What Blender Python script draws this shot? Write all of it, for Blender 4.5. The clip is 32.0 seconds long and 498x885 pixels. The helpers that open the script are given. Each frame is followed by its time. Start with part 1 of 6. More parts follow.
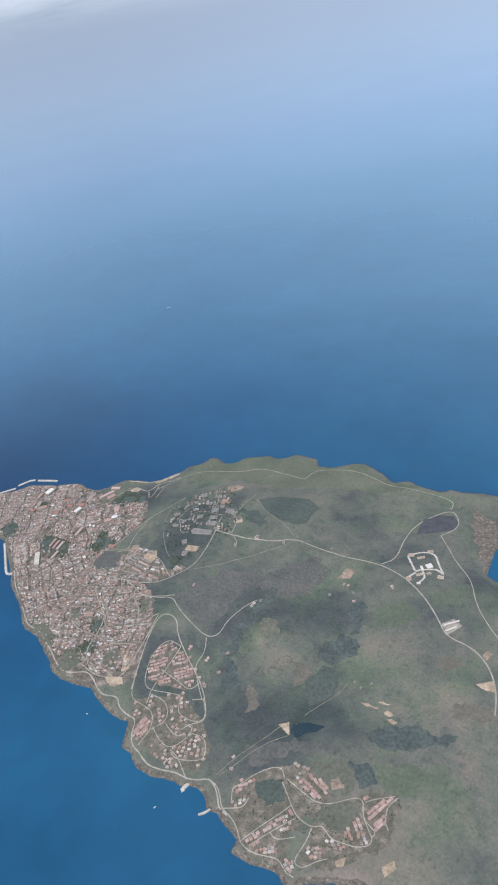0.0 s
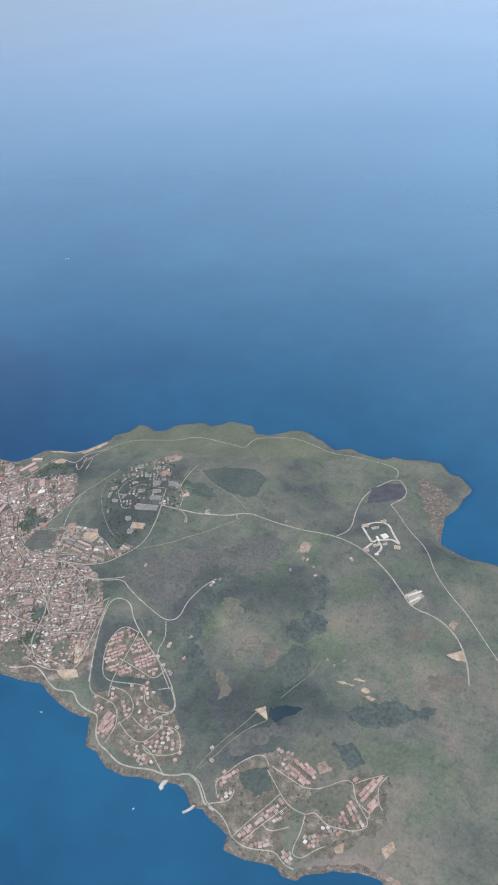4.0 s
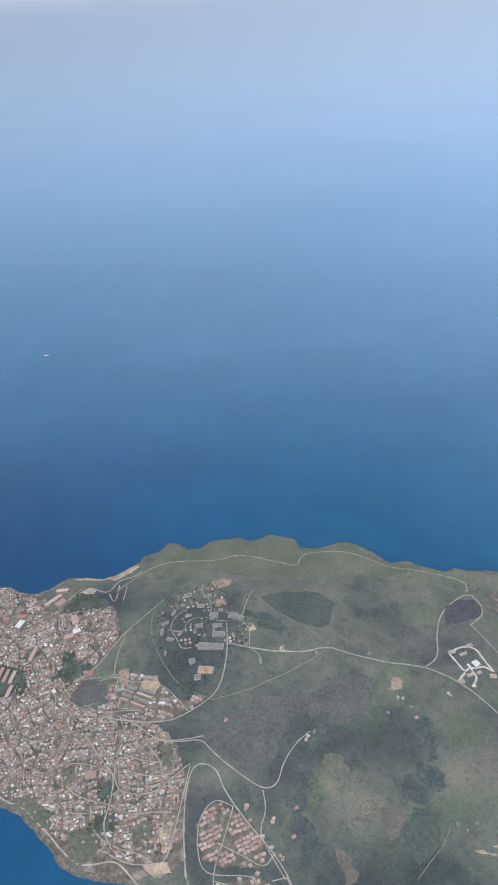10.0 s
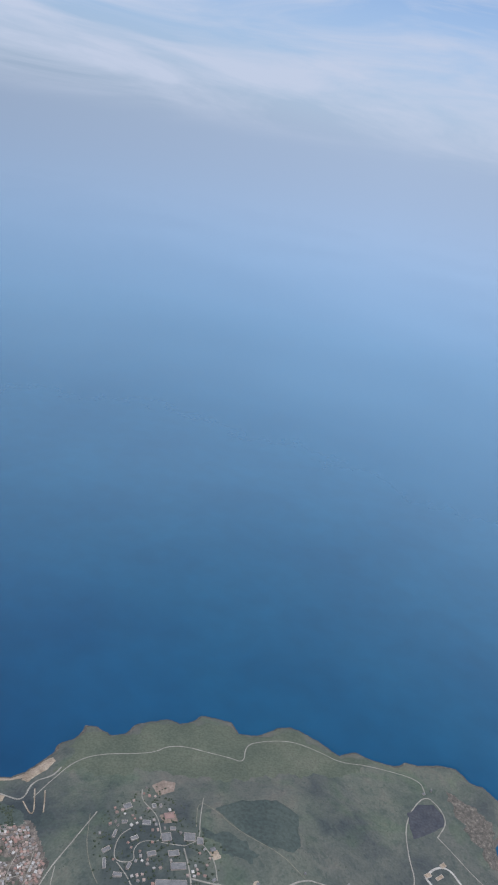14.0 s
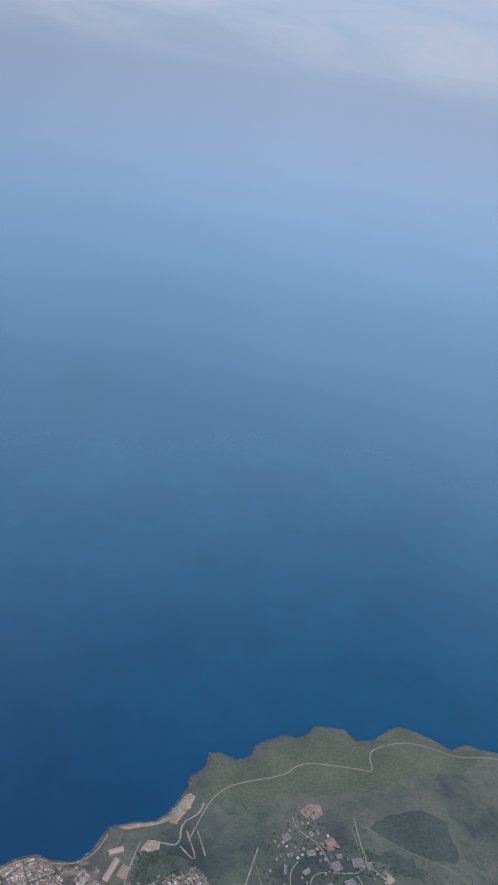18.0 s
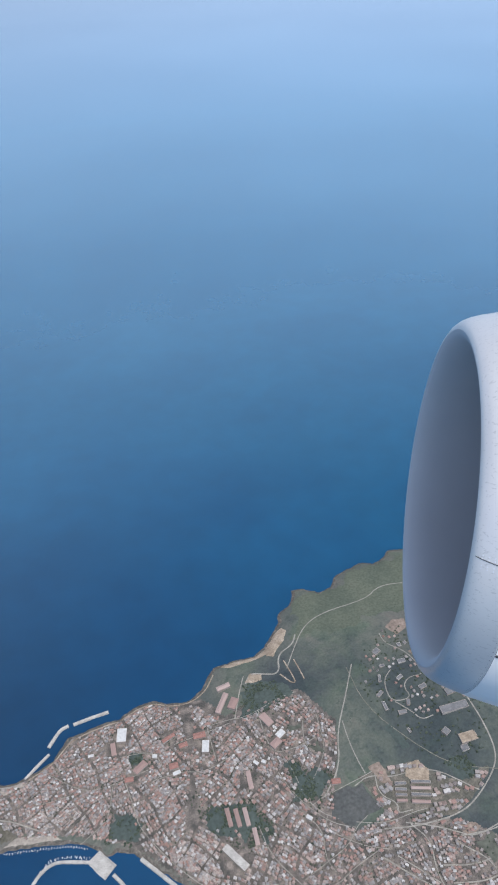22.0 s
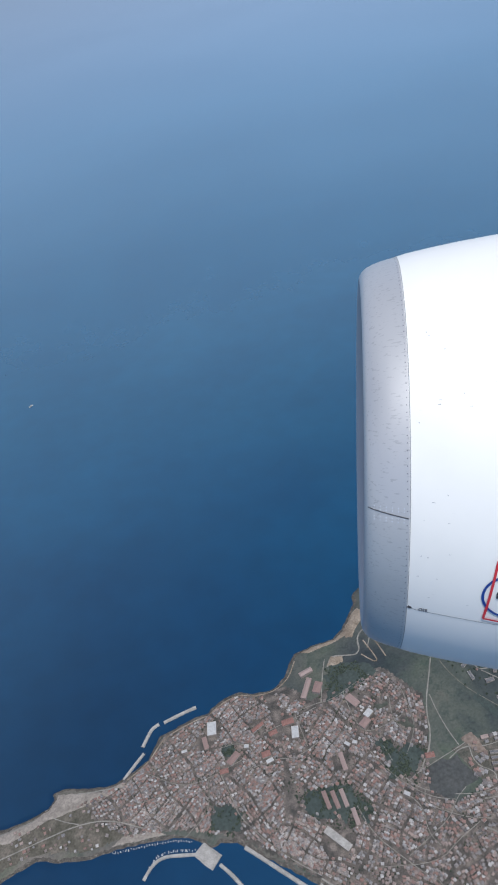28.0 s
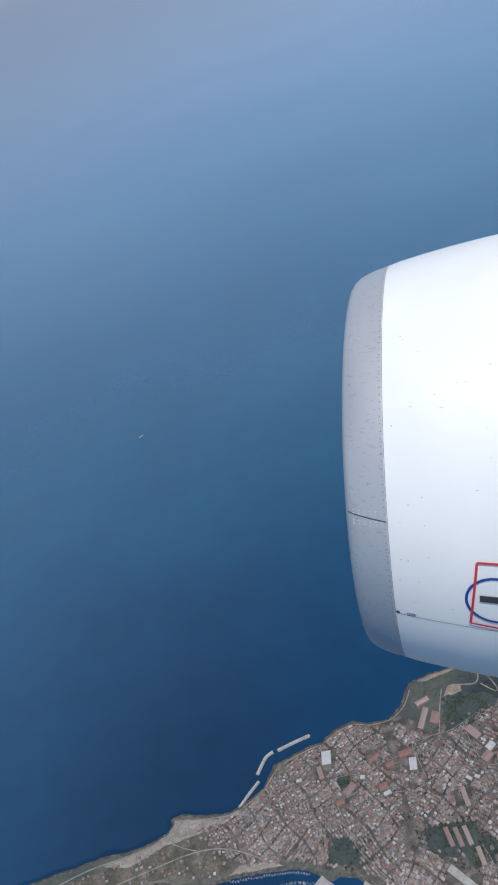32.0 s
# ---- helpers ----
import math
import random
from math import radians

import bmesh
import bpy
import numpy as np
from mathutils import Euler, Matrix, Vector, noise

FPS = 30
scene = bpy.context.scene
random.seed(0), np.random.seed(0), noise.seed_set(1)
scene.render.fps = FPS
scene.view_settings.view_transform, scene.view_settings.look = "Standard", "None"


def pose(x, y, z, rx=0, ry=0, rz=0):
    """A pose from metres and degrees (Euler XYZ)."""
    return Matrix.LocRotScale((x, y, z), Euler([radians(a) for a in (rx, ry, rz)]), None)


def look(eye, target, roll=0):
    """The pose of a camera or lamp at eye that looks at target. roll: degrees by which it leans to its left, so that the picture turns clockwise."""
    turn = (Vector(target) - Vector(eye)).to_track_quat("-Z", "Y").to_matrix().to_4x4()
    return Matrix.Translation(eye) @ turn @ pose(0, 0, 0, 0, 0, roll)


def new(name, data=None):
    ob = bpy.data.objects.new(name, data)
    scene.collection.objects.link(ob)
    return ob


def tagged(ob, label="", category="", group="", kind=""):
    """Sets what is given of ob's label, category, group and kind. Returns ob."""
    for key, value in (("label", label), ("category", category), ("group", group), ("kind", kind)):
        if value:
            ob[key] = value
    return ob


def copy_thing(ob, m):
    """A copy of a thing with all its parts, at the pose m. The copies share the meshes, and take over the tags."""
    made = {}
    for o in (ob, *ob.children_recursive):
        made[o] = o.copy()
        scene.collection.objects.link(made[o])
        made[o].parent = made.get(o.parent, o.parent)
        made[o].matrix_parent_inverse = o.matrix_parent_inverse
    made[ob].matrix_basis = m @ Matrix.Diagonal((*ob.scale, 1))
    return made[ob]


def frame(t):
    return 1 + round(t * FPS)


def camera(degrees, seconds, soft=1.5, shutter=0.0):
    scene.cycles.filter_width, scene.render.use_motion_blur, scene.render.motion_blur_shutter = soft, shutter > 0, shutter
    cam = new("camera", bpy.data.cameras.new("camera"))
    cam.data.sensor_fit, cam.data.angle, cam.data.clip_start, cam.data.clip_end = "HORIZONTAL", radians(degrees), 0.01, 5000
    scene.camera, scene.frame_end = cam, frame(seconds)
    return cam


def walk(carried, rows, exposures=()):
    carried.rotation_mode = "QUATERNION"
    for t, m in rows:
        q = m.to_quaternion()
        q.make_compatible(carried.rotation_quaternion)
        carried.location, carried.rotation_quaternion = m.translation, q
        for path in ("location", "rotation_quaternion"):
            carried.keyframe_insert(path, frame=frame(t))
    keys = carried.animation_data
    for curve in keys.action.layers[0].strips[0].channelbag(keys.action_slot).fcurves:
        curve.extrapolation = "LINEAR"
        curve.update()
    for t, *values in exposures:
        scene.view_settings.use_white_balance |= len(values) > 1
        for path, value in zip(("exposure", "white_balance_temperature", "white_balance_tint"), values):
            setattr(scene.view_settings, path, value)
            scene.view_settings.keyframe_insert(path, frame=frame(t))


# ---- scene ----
# The landscape is laid out at about one sixth of its true size, so that sea and flight fit the camera's reach;
# the aircraft engine is at its true size.
cam = camera(37.5, 32.0, soft=2.0)
# seconds, place, yaw to the left, pitch up, roll
PATH = [
    (0, 0.000, 0.000, 300.000, 32.86, -31.55, -11.43),
    (0.5, -7.200, -0.150, 300.170, 31.63, -31.72, -11.08),
    (1, -14.360, -0.130, 300.350, 30.37, -31.89, -10.52),
    (1.5, -21.480, 0.040, 300.550, 28.84, -33.85, -4.94),
    (2, -28.570, 0.370, 300.750, 25.54, -36.79, -1.51),
    (2.5, -35.630, 0.860, 300.970, 23.58, -36.80, -1.72),
    (4.5, -63.520, 4.240, 301.970, 20.97, -36.67, -5.76),
    (5, -70.420, 5.430, 302.260, 25.95, -34.99, -9.07),
    (5.5, -77.280, 6.750, 302.560, 27.62, -34.01, -9.96),
    (6, -84.130, 8.190, 302.870, 27.33, -34.73, -9.67),
    (6.5, -90.940, 9.750, 303.210, 25.30, -33.93, -8.89),
    (7, -97.730, 11.430, 303.560, 23.52, -33.46, -8.27),
    (7.5, -104.490, 13.230, 303.920, 22.08, -34.04, -7.73),
    (8, -111.742, 15.296, 304.342, 20.06, -36.59, -8.76),
    (8.5, -119.677, 17.683, 304.820, 18.25, -36.22, -7.20),
    (9, -128.274, 20.446, 305.370, 16.27, -34.55, -5.64),
    (9.5, -137.521, 23.611, 306.010, 14.53, -33.03, -4.28),
    (10, -147.408, 27.193, 306.733, 12.61, -31.53, -2.80),
    (10.5, -157.920, 31.222, 307.561, 9.94, -29.89, -0.78),
    (11, -169.044, 35.721, 308.496, 7.52, -28.92, 1.02),
    (11.5, -180.768, 40.700, 309.565, 5.13, -27.92, 2.89),
    (12, -193.081, 46.178, 310.770, 2.90, -26.98, 4.49),
    (12.5, -205.902, 52.193, 312.174, 0.97, -25.97, 6.29),
    (13, -219.278, 58.559, 313.679, -0.84, -24.98, 7.67),
    (13.5, -233.152, 65.366, 315.367, -2.87, -23.95, 9.25),
    (14, -247.516, 72.620, 317.277, -4.29, -23.07, 10.44),
    (14.5, -262.390, 80.269, 319.411, -5.72, -21.91, 11.32),
    (15, -277.183, 89.348, 322.640, -6.94, -22.70, 12.57),
    (15.5, -292.040, 99.087, 326.559, -8.16, -23.48, 13.83),
    (16, -307.569, 107.583, 330.791, -9.37, -24.27, 15.08),
    (16.5, -323.688, 114.545, 335.247, -10.59, -25.06, 16.33),
    (16.75, -331.473, 117.062, 337.194, -10.71, -26.59, 16.82),
    (17, -339.021, 118.092, 338.486, -10.73, -27.92, 17.30),
    (17.25, -345.834, 117.611, 338.978, -10.30, -27.27, 15.95),
    (17.5, -349.596, 115.009, 338.373, -9.51, -26.34, 14.07),
    (17.75, -350.005, 112.514, 337.488, -10.70, -26.64, 11.95),
    (18, -349.343, 110.699, 336.682, -11.82, -27.06, 9.63),
    (18.25, -348.141, 109.284, 335.861, -12.52, -27.12, 7.96),
    (18.5, -346.910, 108.128, 335.137, -13.09, -27.27, 6.37),
    (18.75, -345.868, 107.562, 334.573, -12.63, -28.92, 5.64),
    (19, -345.291, 107.340, 334.254, -12.29, -30.39, 4.89),
    (19.5, -345.153, 107.502, 334.250, -10.68, -33.45, 3.46),
    (20, -345.033, 107.748, 334.140, -8.98, -35.39, 1.63),
    (20.5, -344.690, 107.941, 334.023, -8.12, -38.00, 0.21),
    (21, -344.372, 108.175, 333.864, -8.22, -37.08, -1.19),
    (21.5, -344.152, 108.305, 333.727, -8.05, -36.98, -2.54),
    (22, -344.047, 108.462, 333.523, -8.07, -38.23, -3.45),
    (22.5, -343.925, 108.543, 333.420, -7.99, -38.96, -3.88),
    (23, -343.886, 108.517, 333.456, -7.51, -39.46, -5.51),
    (23.5, -343.814, 108.547, 333.356, -6.20, -38.95, -6.17),
    (24, -343.809, 108.533, 333.390, -5.34, -38.86, -8.01),
    (24.5, -343.711, 108.491, 333.378, -3.99, -39.06, -8.97),
    (25, -343.696, 108.434, 333.445, -3.81, -39.03, -10.42),
    (25.5, -343.613, 108.449, 333.375, -4.27, -39.91, -9.55),
    (27.5, -343.422, 108.359, 333.344, -3.51, -39.05, -12.34),
    (28, -343.386, 108.308, 333.374, -2.45, -38.51, -13.83),
    (28.5, -343.329, 108.304, 333.346, -1.05, -38.00, -14.78),
    (29, -343.280, 108.276, 333.339, 0.11, -37.55, -15.80),
    (29.5, -343.230, 108.246, 333.338, 1.04, -37.02, -16.96),
    (30, -343.174, 108.211, 333.337, 2.05, -36.47, -18.07),
    (30.5, -343.131, 108.187, 333.339, 2.94, -35.97, -19.18),
    (31, -343.082, 108.157, 333.338, 4.00, -35.39, -20.30),
    (31.5, -343.031, 108.130, 333.329, 5.06, -34.77, -21.51),
    (32, -342.931, 108.121, 333.268, 6.61, -34.19, -21.00),
]


def aim(x, y, z, yaw, pitch, roll):
    a, b = radians(yaw), radians(pitch)
    way = Vector((-math.sin(a) * math.cos(b), math.cos(a) * math.cos(b), math.sin(b)))
    return look((x, y, z), Vector((x, y, z)) + 2 * way, roll)


walk(cam, [(t, aim(*row)) for t, *row in PATH], exposures=[(0, 0.84, 6350, 10), (7, 0.92, 6350, 10), (10, 0.76, 6250, 10), (12, 0.54, 6150, 10), (14.4, 0.44, 6050, 10), (17, 0.22, 5950, 10), (19, 0.36, 5950, 10), (21, 0.70, 6050, 10), (23, 0.58, 6100, 10), (25, 0.42, 6100, 10), (28, 0.16, 6000, 10), (32, 0.04, 5950, 10)])

# ---------------------------------------------------------------- world and sun
SUN_ELEVATION, SUN_AZIMUTH = 71.0, 165.0   # degrees; azimuth clockwise from +y
world = bpy.data.worlds.new("world")
scene.world = world
world.use_nodes = True
wn, wl = world.node_tree.nodes, world.node_tree.links
wn.clear()


def wnode(kind, **kw):
    n = wn.new(kind)
    for k, v in kw.items():
        n.inputs[k.replace("_", " ")].default_value = v
    return n


sky = wn.new("ShaderNodeTexSky")
sky.sky_type, sky.sun_disc = "NISHITA", False
sky.sun_elevation, sky.sun_rotation = radians(SUN_ELEVATION), radians(SUN_AZIMUTH)
sky.altitude, sky.air_density, sky.dust_density, sky.ozone_density = 3000, 1.0, 0.4, 2.0
coord = wn.new("ShaderNodeTexCoord")
sep = wn.new("ShaderNodeSeparateXYZ")
wl.new(coord.outputs["Generated"], sep.inputs[0])
# low haze over the sea
haze_fac = wn.new("ShaderNodeMapRange")
haze_fac.interpolation_type = "SMOOTHSTEP"
for key, v in (("From Min", 0.28), ("From Max", -0.02), ("To Min", 0.0), ("To Max", 1.0)):
    haze_fac.inputs[key].default_value = v
wl.new(sep.outputs["Z"], haze_fac.inputs["Value"])
strength = wn.new("ShaderNodeVectorMath")
strength.operation = "SCALE"
strength.inputs["Scale"].default_value = 0.10
wl.new(sky.outputs[0], strength.inputs[0])
hazed = wn.new("ShaderNodeMix")
hazed.data_type = "RGBA"
# the haze is bluer lower down, paler at the horizon
haze_at = wn.new("ShaderNodeMapRange")
for key, v in (("From Min", -0.6), ("From Max", 0.2), ("To Min", 0.0), ("To Max", 1.0)):
    haze_at.inputs[key].default_value = v
wl.new(sep.outputs["Z"], haze_at.inputs["Value"])
haze_ramp = wn.new("ShaderNodeValToRGB")
haze_ramp.color_ramp.interpolation = "B_SPLINE"
haze_stops = [(0.0, (0.190, 0.348, 0.515)), (0.45, (0.218, 0.358, 0.535)), (0.58, (0.245, 0.344, 0.495)), (0.70, (0.258, 0.318, 0.422)), (0.82, (0.280, 0.334, 0.420)), (1.0, (0.288, 0.346, 0.430))]
while len(haze_ramp.color_ramp.elements) < len(haze_stops):
    haze_ramp.color_ramp.elements.new(0.5)
for el, (p, c) in zip(haze_ramp.color_ramp.elements, haze_stops):
    el.position, el.color = p, (*c, 1)
wl.new(haze_at.outputs[0], haze_ramp.inputs[0])
haze_side = wn.new("ShaderNodeMapRange")  # paler towards the north
for key, v in (("From Min", -0.62), ("From Max", 0.2), ("To Min", 0.80), ("To Max", 1.08)):
    haze_side.inputs[key].default_value = v
wl.new(sep.outputs["X"], haze_side.inputs["Value"])
haze_all = wn.new("ShaderNodeVectorMath")
haze_all.operation = "SCALE"
wl.new(haze_ramp.outputs[0], haze_all.inputs[0])
wl.new(haze_side.outputs[0], haze_all.inputs["Scale"])
wl.new(haze_all.outputs[0], hazed.inputs[7])
wl.new(haze_fac.outputs[0], hazed.inputs[0])
wl.new(strength.outputs[0], hazed.inputs[6])
# thin streaky cloud, drawn out along the horizon
stretch = wn.new("ShaderNodeMapping")
stretch.inputs["Scale"].default_value = (2.0, 2.0, 11.0)
stretch.inputs["Rotation"].default_value = (0.0, radians(3), 0.0)
wl.new(coord.outputs["Generated"], stretch.inputs["Vector"])
cloud = wnode("ShaderNodeTexNoise", Scale=1.9, Detail=8.0, Roughness=0.58, Distortion=0.7)
wl.new(stretch.outputs[0], cloud.inputs["Vector"])
cloud_fac = wn.new("ShaderNodeMapRange")
for key, v in (("From Min", 0.40), ("From Max", 0.62), ("To Min", 0.0), ("To Max", 0.85)):
    cloud_fac.inputs[key].default_value = v
wl.new(cloud.outputs["Fac"], cloud_fac.inputs["Value"])
above = wn.new("ShaderNodeMapRange")
above.interpolation_type = "SMOOTHSTEP"
for key, v in (("From Min", -0.02), ("From Max", 0.04), ("To Min", 0.0), ("To Max", 1.0)):
    above.inputs[key].default_value = v
wl.new(sep.outputs["Z"], above.inputs["Value"])
both = wn.new("ShaderNodeMath")
both.operation = "MULTIPLY"
wl.new(cloud_fac.outputs[0], both.inputs[0])
wl.new(above.outputs[0], both.inputs[1])
clouded = wn.new("ShaderNodeMix")
clouded.data_type = "RGBA"
clouded.inputs[7].default_value = (0.42, 0.45, 0.53, 1)
wl.new(both.outputs[0], clouded.inputs[0])
wl.new(hazed.outputs[2], clouded.inputs[6])
back = wn.new("ShaderNodeBackground")
wl.new(clouded.outputs[2], back.inputs["Color"])
wout = wn.new("ShaderNodeOutputWorld")
wl.new(back.outputs[0], wout.inputs["Surface"])

sun_data = bpy.data.lights.new("sun", "SUN")
sun_data.energy, sun_data.angle, sun_data.color = 3.05, radians(0.53), (1.0, 0.96, 0.90)
sun = new("sun", sun_data)
sun_to = Vector((math.sin(radians(SUN_AZIMUTH)) * math.cos(radians(SUN_ELEVATION)),
                 math.cos(radians(SUN_AZIMUTH)) * math.cos(radians(SUN_ELEVATION)), math.sin(radians(SUN_ELEVATION))))
sun.matrix_world = look(sun_to * 800, (0, 0, 0))

# ---------------------------------------------------------------- materials


def material(name, stops, scale=1.0, detail=6.0, rough=0.85, spec=0.3, metal=0.0, bump=0.0, bump_scale=None,
             per_object=0.0, per_island=0.0, fine=None, field="", mid=None):
    """A surface whose colour runs through stops [(place, colour)] by noise of the given scale (per metre)."""
    m = bpy.data.materials.new(name)
    m.use_nodes = True
    n, l = m.node_tree.nodes, m.node_tree.links
    b = n["Principled BSDF"]
    b.inputs["Roughness"].default_value, b.inputs["Metallic"].default_value = rough, metal
    b.inputs["Specular IOR Level"].default_value = spec
    geo = n.new("ShaderNodeNewGeometry")
    tex = n.new("ShaderNodeTexNoise")
    tex.inputs["Scale"].default_value, tex.inputs["Detail"].default_value = scale, detail
    l.new(geo.outputs["Position"], tex.inputs["Vector"])
    value = tex.outputs["Fac"]
    if field:  # kind of vegetation, told by the mesh
        at = n.new("ShaderNodeAttribute")
        at.attribute_name = field
        add = n.new("ShaderNodeMath")
        add.operation = "MULTIPLY_ADD"
        add.inputs[1].default_value, add.inputs[2].default_value = 1.1, -0.55
        l.new(value, add.inputs[0])
        sum_ = n.new("ShaderNodeMath")
        l.new(add.outputs[0], sum_.inputs[0])
        l.new(at.outputs["Fac"], sum_.inputs[1])
        value = sum_.outputs[0]
    if mid:  # patches of a middling size, with crisp edges
        mt = n.new("ShaderNodeTexNoise")
        mt.inputs["Scale"].default_value, mt.inputs["Detail"].default_value, mt.inputs["Distortion"].default_value = mid[0], 9, 1.2
        mt.inputs["Roughness"].default_value = 0.62
        l.new(geo.outputs["Position"], mt.inputs["Vector"])
        mr = n.new("ShaderNodeMapRange")
        for key, v in (("From Min", 0.38), ("From Max", 0.62), ("To Min", -mid[1]), ("To Max", mid[1])):
            mr.inputs[key].default_value = v
        l.new(mt.outputs["Fac"], mr.inputs["Value"])
        ms = n.new("ShaderNodeMath")
        l.new(value, ms.inputs[0])
        l.new(mr.outputs[0], ms.inputs[1])
        value = ms.outputs[0]
    if per_object or per_island:
        info = n.new("ShaderNodeObjectInfo") if per_object else geo
        mix = n.new("ShaderNodeMix")
        mix.inputs[0].default_value = per_object or per_island
        l.new(value, mix.inputs[2])
        l.new(info.outputs["Random"] if per_object else geo.outputs["Random Per Island"], mix.inputs[3])
        value = mix.outputs[0]
    ramp = n.new("ShaderNodeValToRGB")
    e = ramp.color_ramp.elements
    while len(e) < len(stops):
        e.new(0.5)
    for el, (p, c) in zip(e, stops):
        el.position, el.color = p, (*c, 1)
    l.new(value, ramp.inputs[0])
    colour = ramp.outputs[0]
    if fine:
        tex2 = n.new("ShaderNodeTexNoise")
        tex2.inputs["Scale"].default_value, tex2.inputs["Detail"].default_value = fine[0], 4
        l.new(geo.outputs["Position"], tex2.inputs["Vector"])
        rng = n.new("ShaderNodeMapRange")
        for key, v in (("From Min", 0.3), ("From Max", 0.7), ("To Min", 1 - fine[1]), ("To Max", 1 + fine[1])):
            rng.inputs[key].default_value = v
        l.new(tex2.outputs["Fac"], rng.inputs["Value"])
        mul = n.new("ShaderNodeVectorMath")
        mul.operation = "SCALE"
        l.new(colour, mul.inputs[0])
        l.new(rng.outputs[0], mul.inputs["Scale"])
        colour = mul.outputs[0]
    l.new(colour, b.inputs["Base Color"])
    if bump:
        bt = n.new("ShaderNodeTexNoise")
        bt.inputs["Scale"].default_value, bt.inputs["Detail"].default_value = bump_scale or scale * 6, 5
        l.new(geo.outputs["Position"], bt.inputs["Vector"])
        bp = n.new("ShaderNodeBump")
        bp.inputs["Strength"].default_value, bp.inputs["Distance"].default_value = bump, 0.3
        l.new(bt.outputs["Fac"], bp.inputs["Height"])
        l.new(bp.outputs[0], b.inputs["Normal"])
    return m


M_SEA = material("sea_water", [(0.3, (0.003, 0.043, 0.104)), (0.7, (0.005, 0.057, 0.127))], scale=0.012, rough=0.28,
                 spec=0.4, fine=(0.06, 0.08))
# haze put into the material: the far sea turns transparent towards the sky's haze
sn, sl = M_SEA.node_tree.nodes, M_SEA.node_tree.links
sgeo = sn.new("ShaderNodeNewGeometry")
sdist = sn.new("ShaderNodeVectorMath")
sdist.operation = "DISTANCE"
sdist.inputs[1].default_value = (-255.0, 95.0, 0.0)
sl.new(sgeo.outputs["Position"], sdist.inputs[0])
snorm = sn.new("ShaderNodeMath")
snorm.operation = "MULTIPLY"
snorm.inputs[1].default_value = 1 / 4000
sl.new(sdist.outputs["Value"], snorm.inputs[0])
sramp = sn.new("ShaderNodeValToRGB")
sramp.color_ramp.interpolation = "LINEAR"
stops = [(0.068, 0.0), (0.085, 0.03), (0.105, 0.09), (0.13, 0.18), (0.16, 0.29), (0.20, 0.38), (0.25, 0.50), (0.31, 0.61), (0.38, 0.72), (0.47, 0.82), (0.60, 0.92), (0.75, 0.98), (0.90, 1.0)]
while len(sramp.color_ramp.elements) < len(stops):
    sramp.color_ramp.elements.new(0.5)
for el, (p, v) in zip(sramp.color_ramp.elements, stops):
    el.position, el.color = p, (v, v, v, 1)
# noise makes this imitated haze thicker and thinner in patches
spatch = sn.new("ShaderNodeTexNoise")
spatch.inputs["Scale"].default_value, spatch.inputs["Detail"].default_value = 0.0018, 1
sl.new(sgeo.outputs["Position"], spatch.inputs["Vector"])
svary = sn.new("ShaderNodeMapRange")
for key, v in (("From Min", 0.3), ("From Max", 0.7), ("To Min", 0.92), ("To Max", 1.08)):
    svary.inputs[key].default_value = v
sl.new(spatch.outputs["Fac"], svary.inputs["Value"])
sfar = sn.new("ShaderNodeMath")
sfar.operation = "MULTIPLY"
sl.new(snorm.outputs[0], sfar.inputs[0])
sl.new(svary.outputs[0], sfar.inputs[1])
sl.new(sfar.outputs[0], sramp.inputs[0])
# darker western water, its colour deepened further for window-edge shade; greener elsewhere
swest = sn.new("ShaderNodeVectorMath")
swest.operation = "DISTANCE"
swest.inputs[1].default_value = (-470.0, 325.0, 0.0)
sl.new(sgeo.outputs["Position"], swest.inputs[0])
sdeep_shade = sn.new("ShaderNodeValToRGB")
sdeep_shade.color_ramp.interpolation = "EASE"
sdeep_shade_at = sn.new("ShaderNodeMapRange")
for key, v in (("From Min", 20.0), ("From Max", 300.0)):
    sdeep_shade_at.inputs[key].default_value = v
sl.new(swest.outputs["Value"], sdeep_shade_at.inputs["Value"])
deep_shades = [(0.0, (0.72, 0.52, 0.58)), (0.30, (0.85, 0.70, 0.76)), (0.65, (1.15, 0.98, 0.97)), (1.0, (1.30, 1.08, 1.0))]
while len(sdeep_shade.color_ramp.elements) < len(deep_shades):
    sdeep_shade.color_ramp.elements.new(0.5)
for el, (p, c) in zip(sdeep_shade.color_ramp.elements, deep_shades):
    el.position, el.color = p, (*c, 1)
sl.new(sdeep_shade_at.outputs[0], sdeep_shade.inputs[0])
stint = sn.new("ShaderNodeVectorMath")
stint.operation = "MULTIPLY"
sbase = sn["Principled BSDF"].inputs["Base Color"]
sl.new(sbase.links[0].from_socket, stint.inputs[0])
sl.new(sdeep_shade.outputs[0], stint.inputs[1])
sl.new(stint.outputs[0], sbase)
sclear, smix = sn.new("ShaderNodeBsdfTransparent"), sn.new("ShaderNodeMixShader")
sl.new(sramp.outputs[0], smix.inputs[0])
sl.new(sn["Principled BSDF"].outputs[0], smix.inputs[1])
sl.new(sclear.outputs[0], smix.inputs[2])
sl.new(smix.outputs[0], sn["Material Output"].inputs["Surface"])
M_LAND = material("scrub_and_pasture", [(0.10, (0.032, 0.042, 0.044)), (0.30, (0.048, 0.058, 0.056)), (0.48, (0.071, 0.082, 0.069)),
                                        (0.62, (0.089, 0.097, 0.080)), (0.80, (0.118, 0.111, 0.092)), (0.97, (0.148, 0.133, 0.114))],
                  scale=0.03, detail=10, fine=(0.9, 0.15), bump=0.5, bump_scale=0.8, field="dryness", mid=(0.07, 0.09))
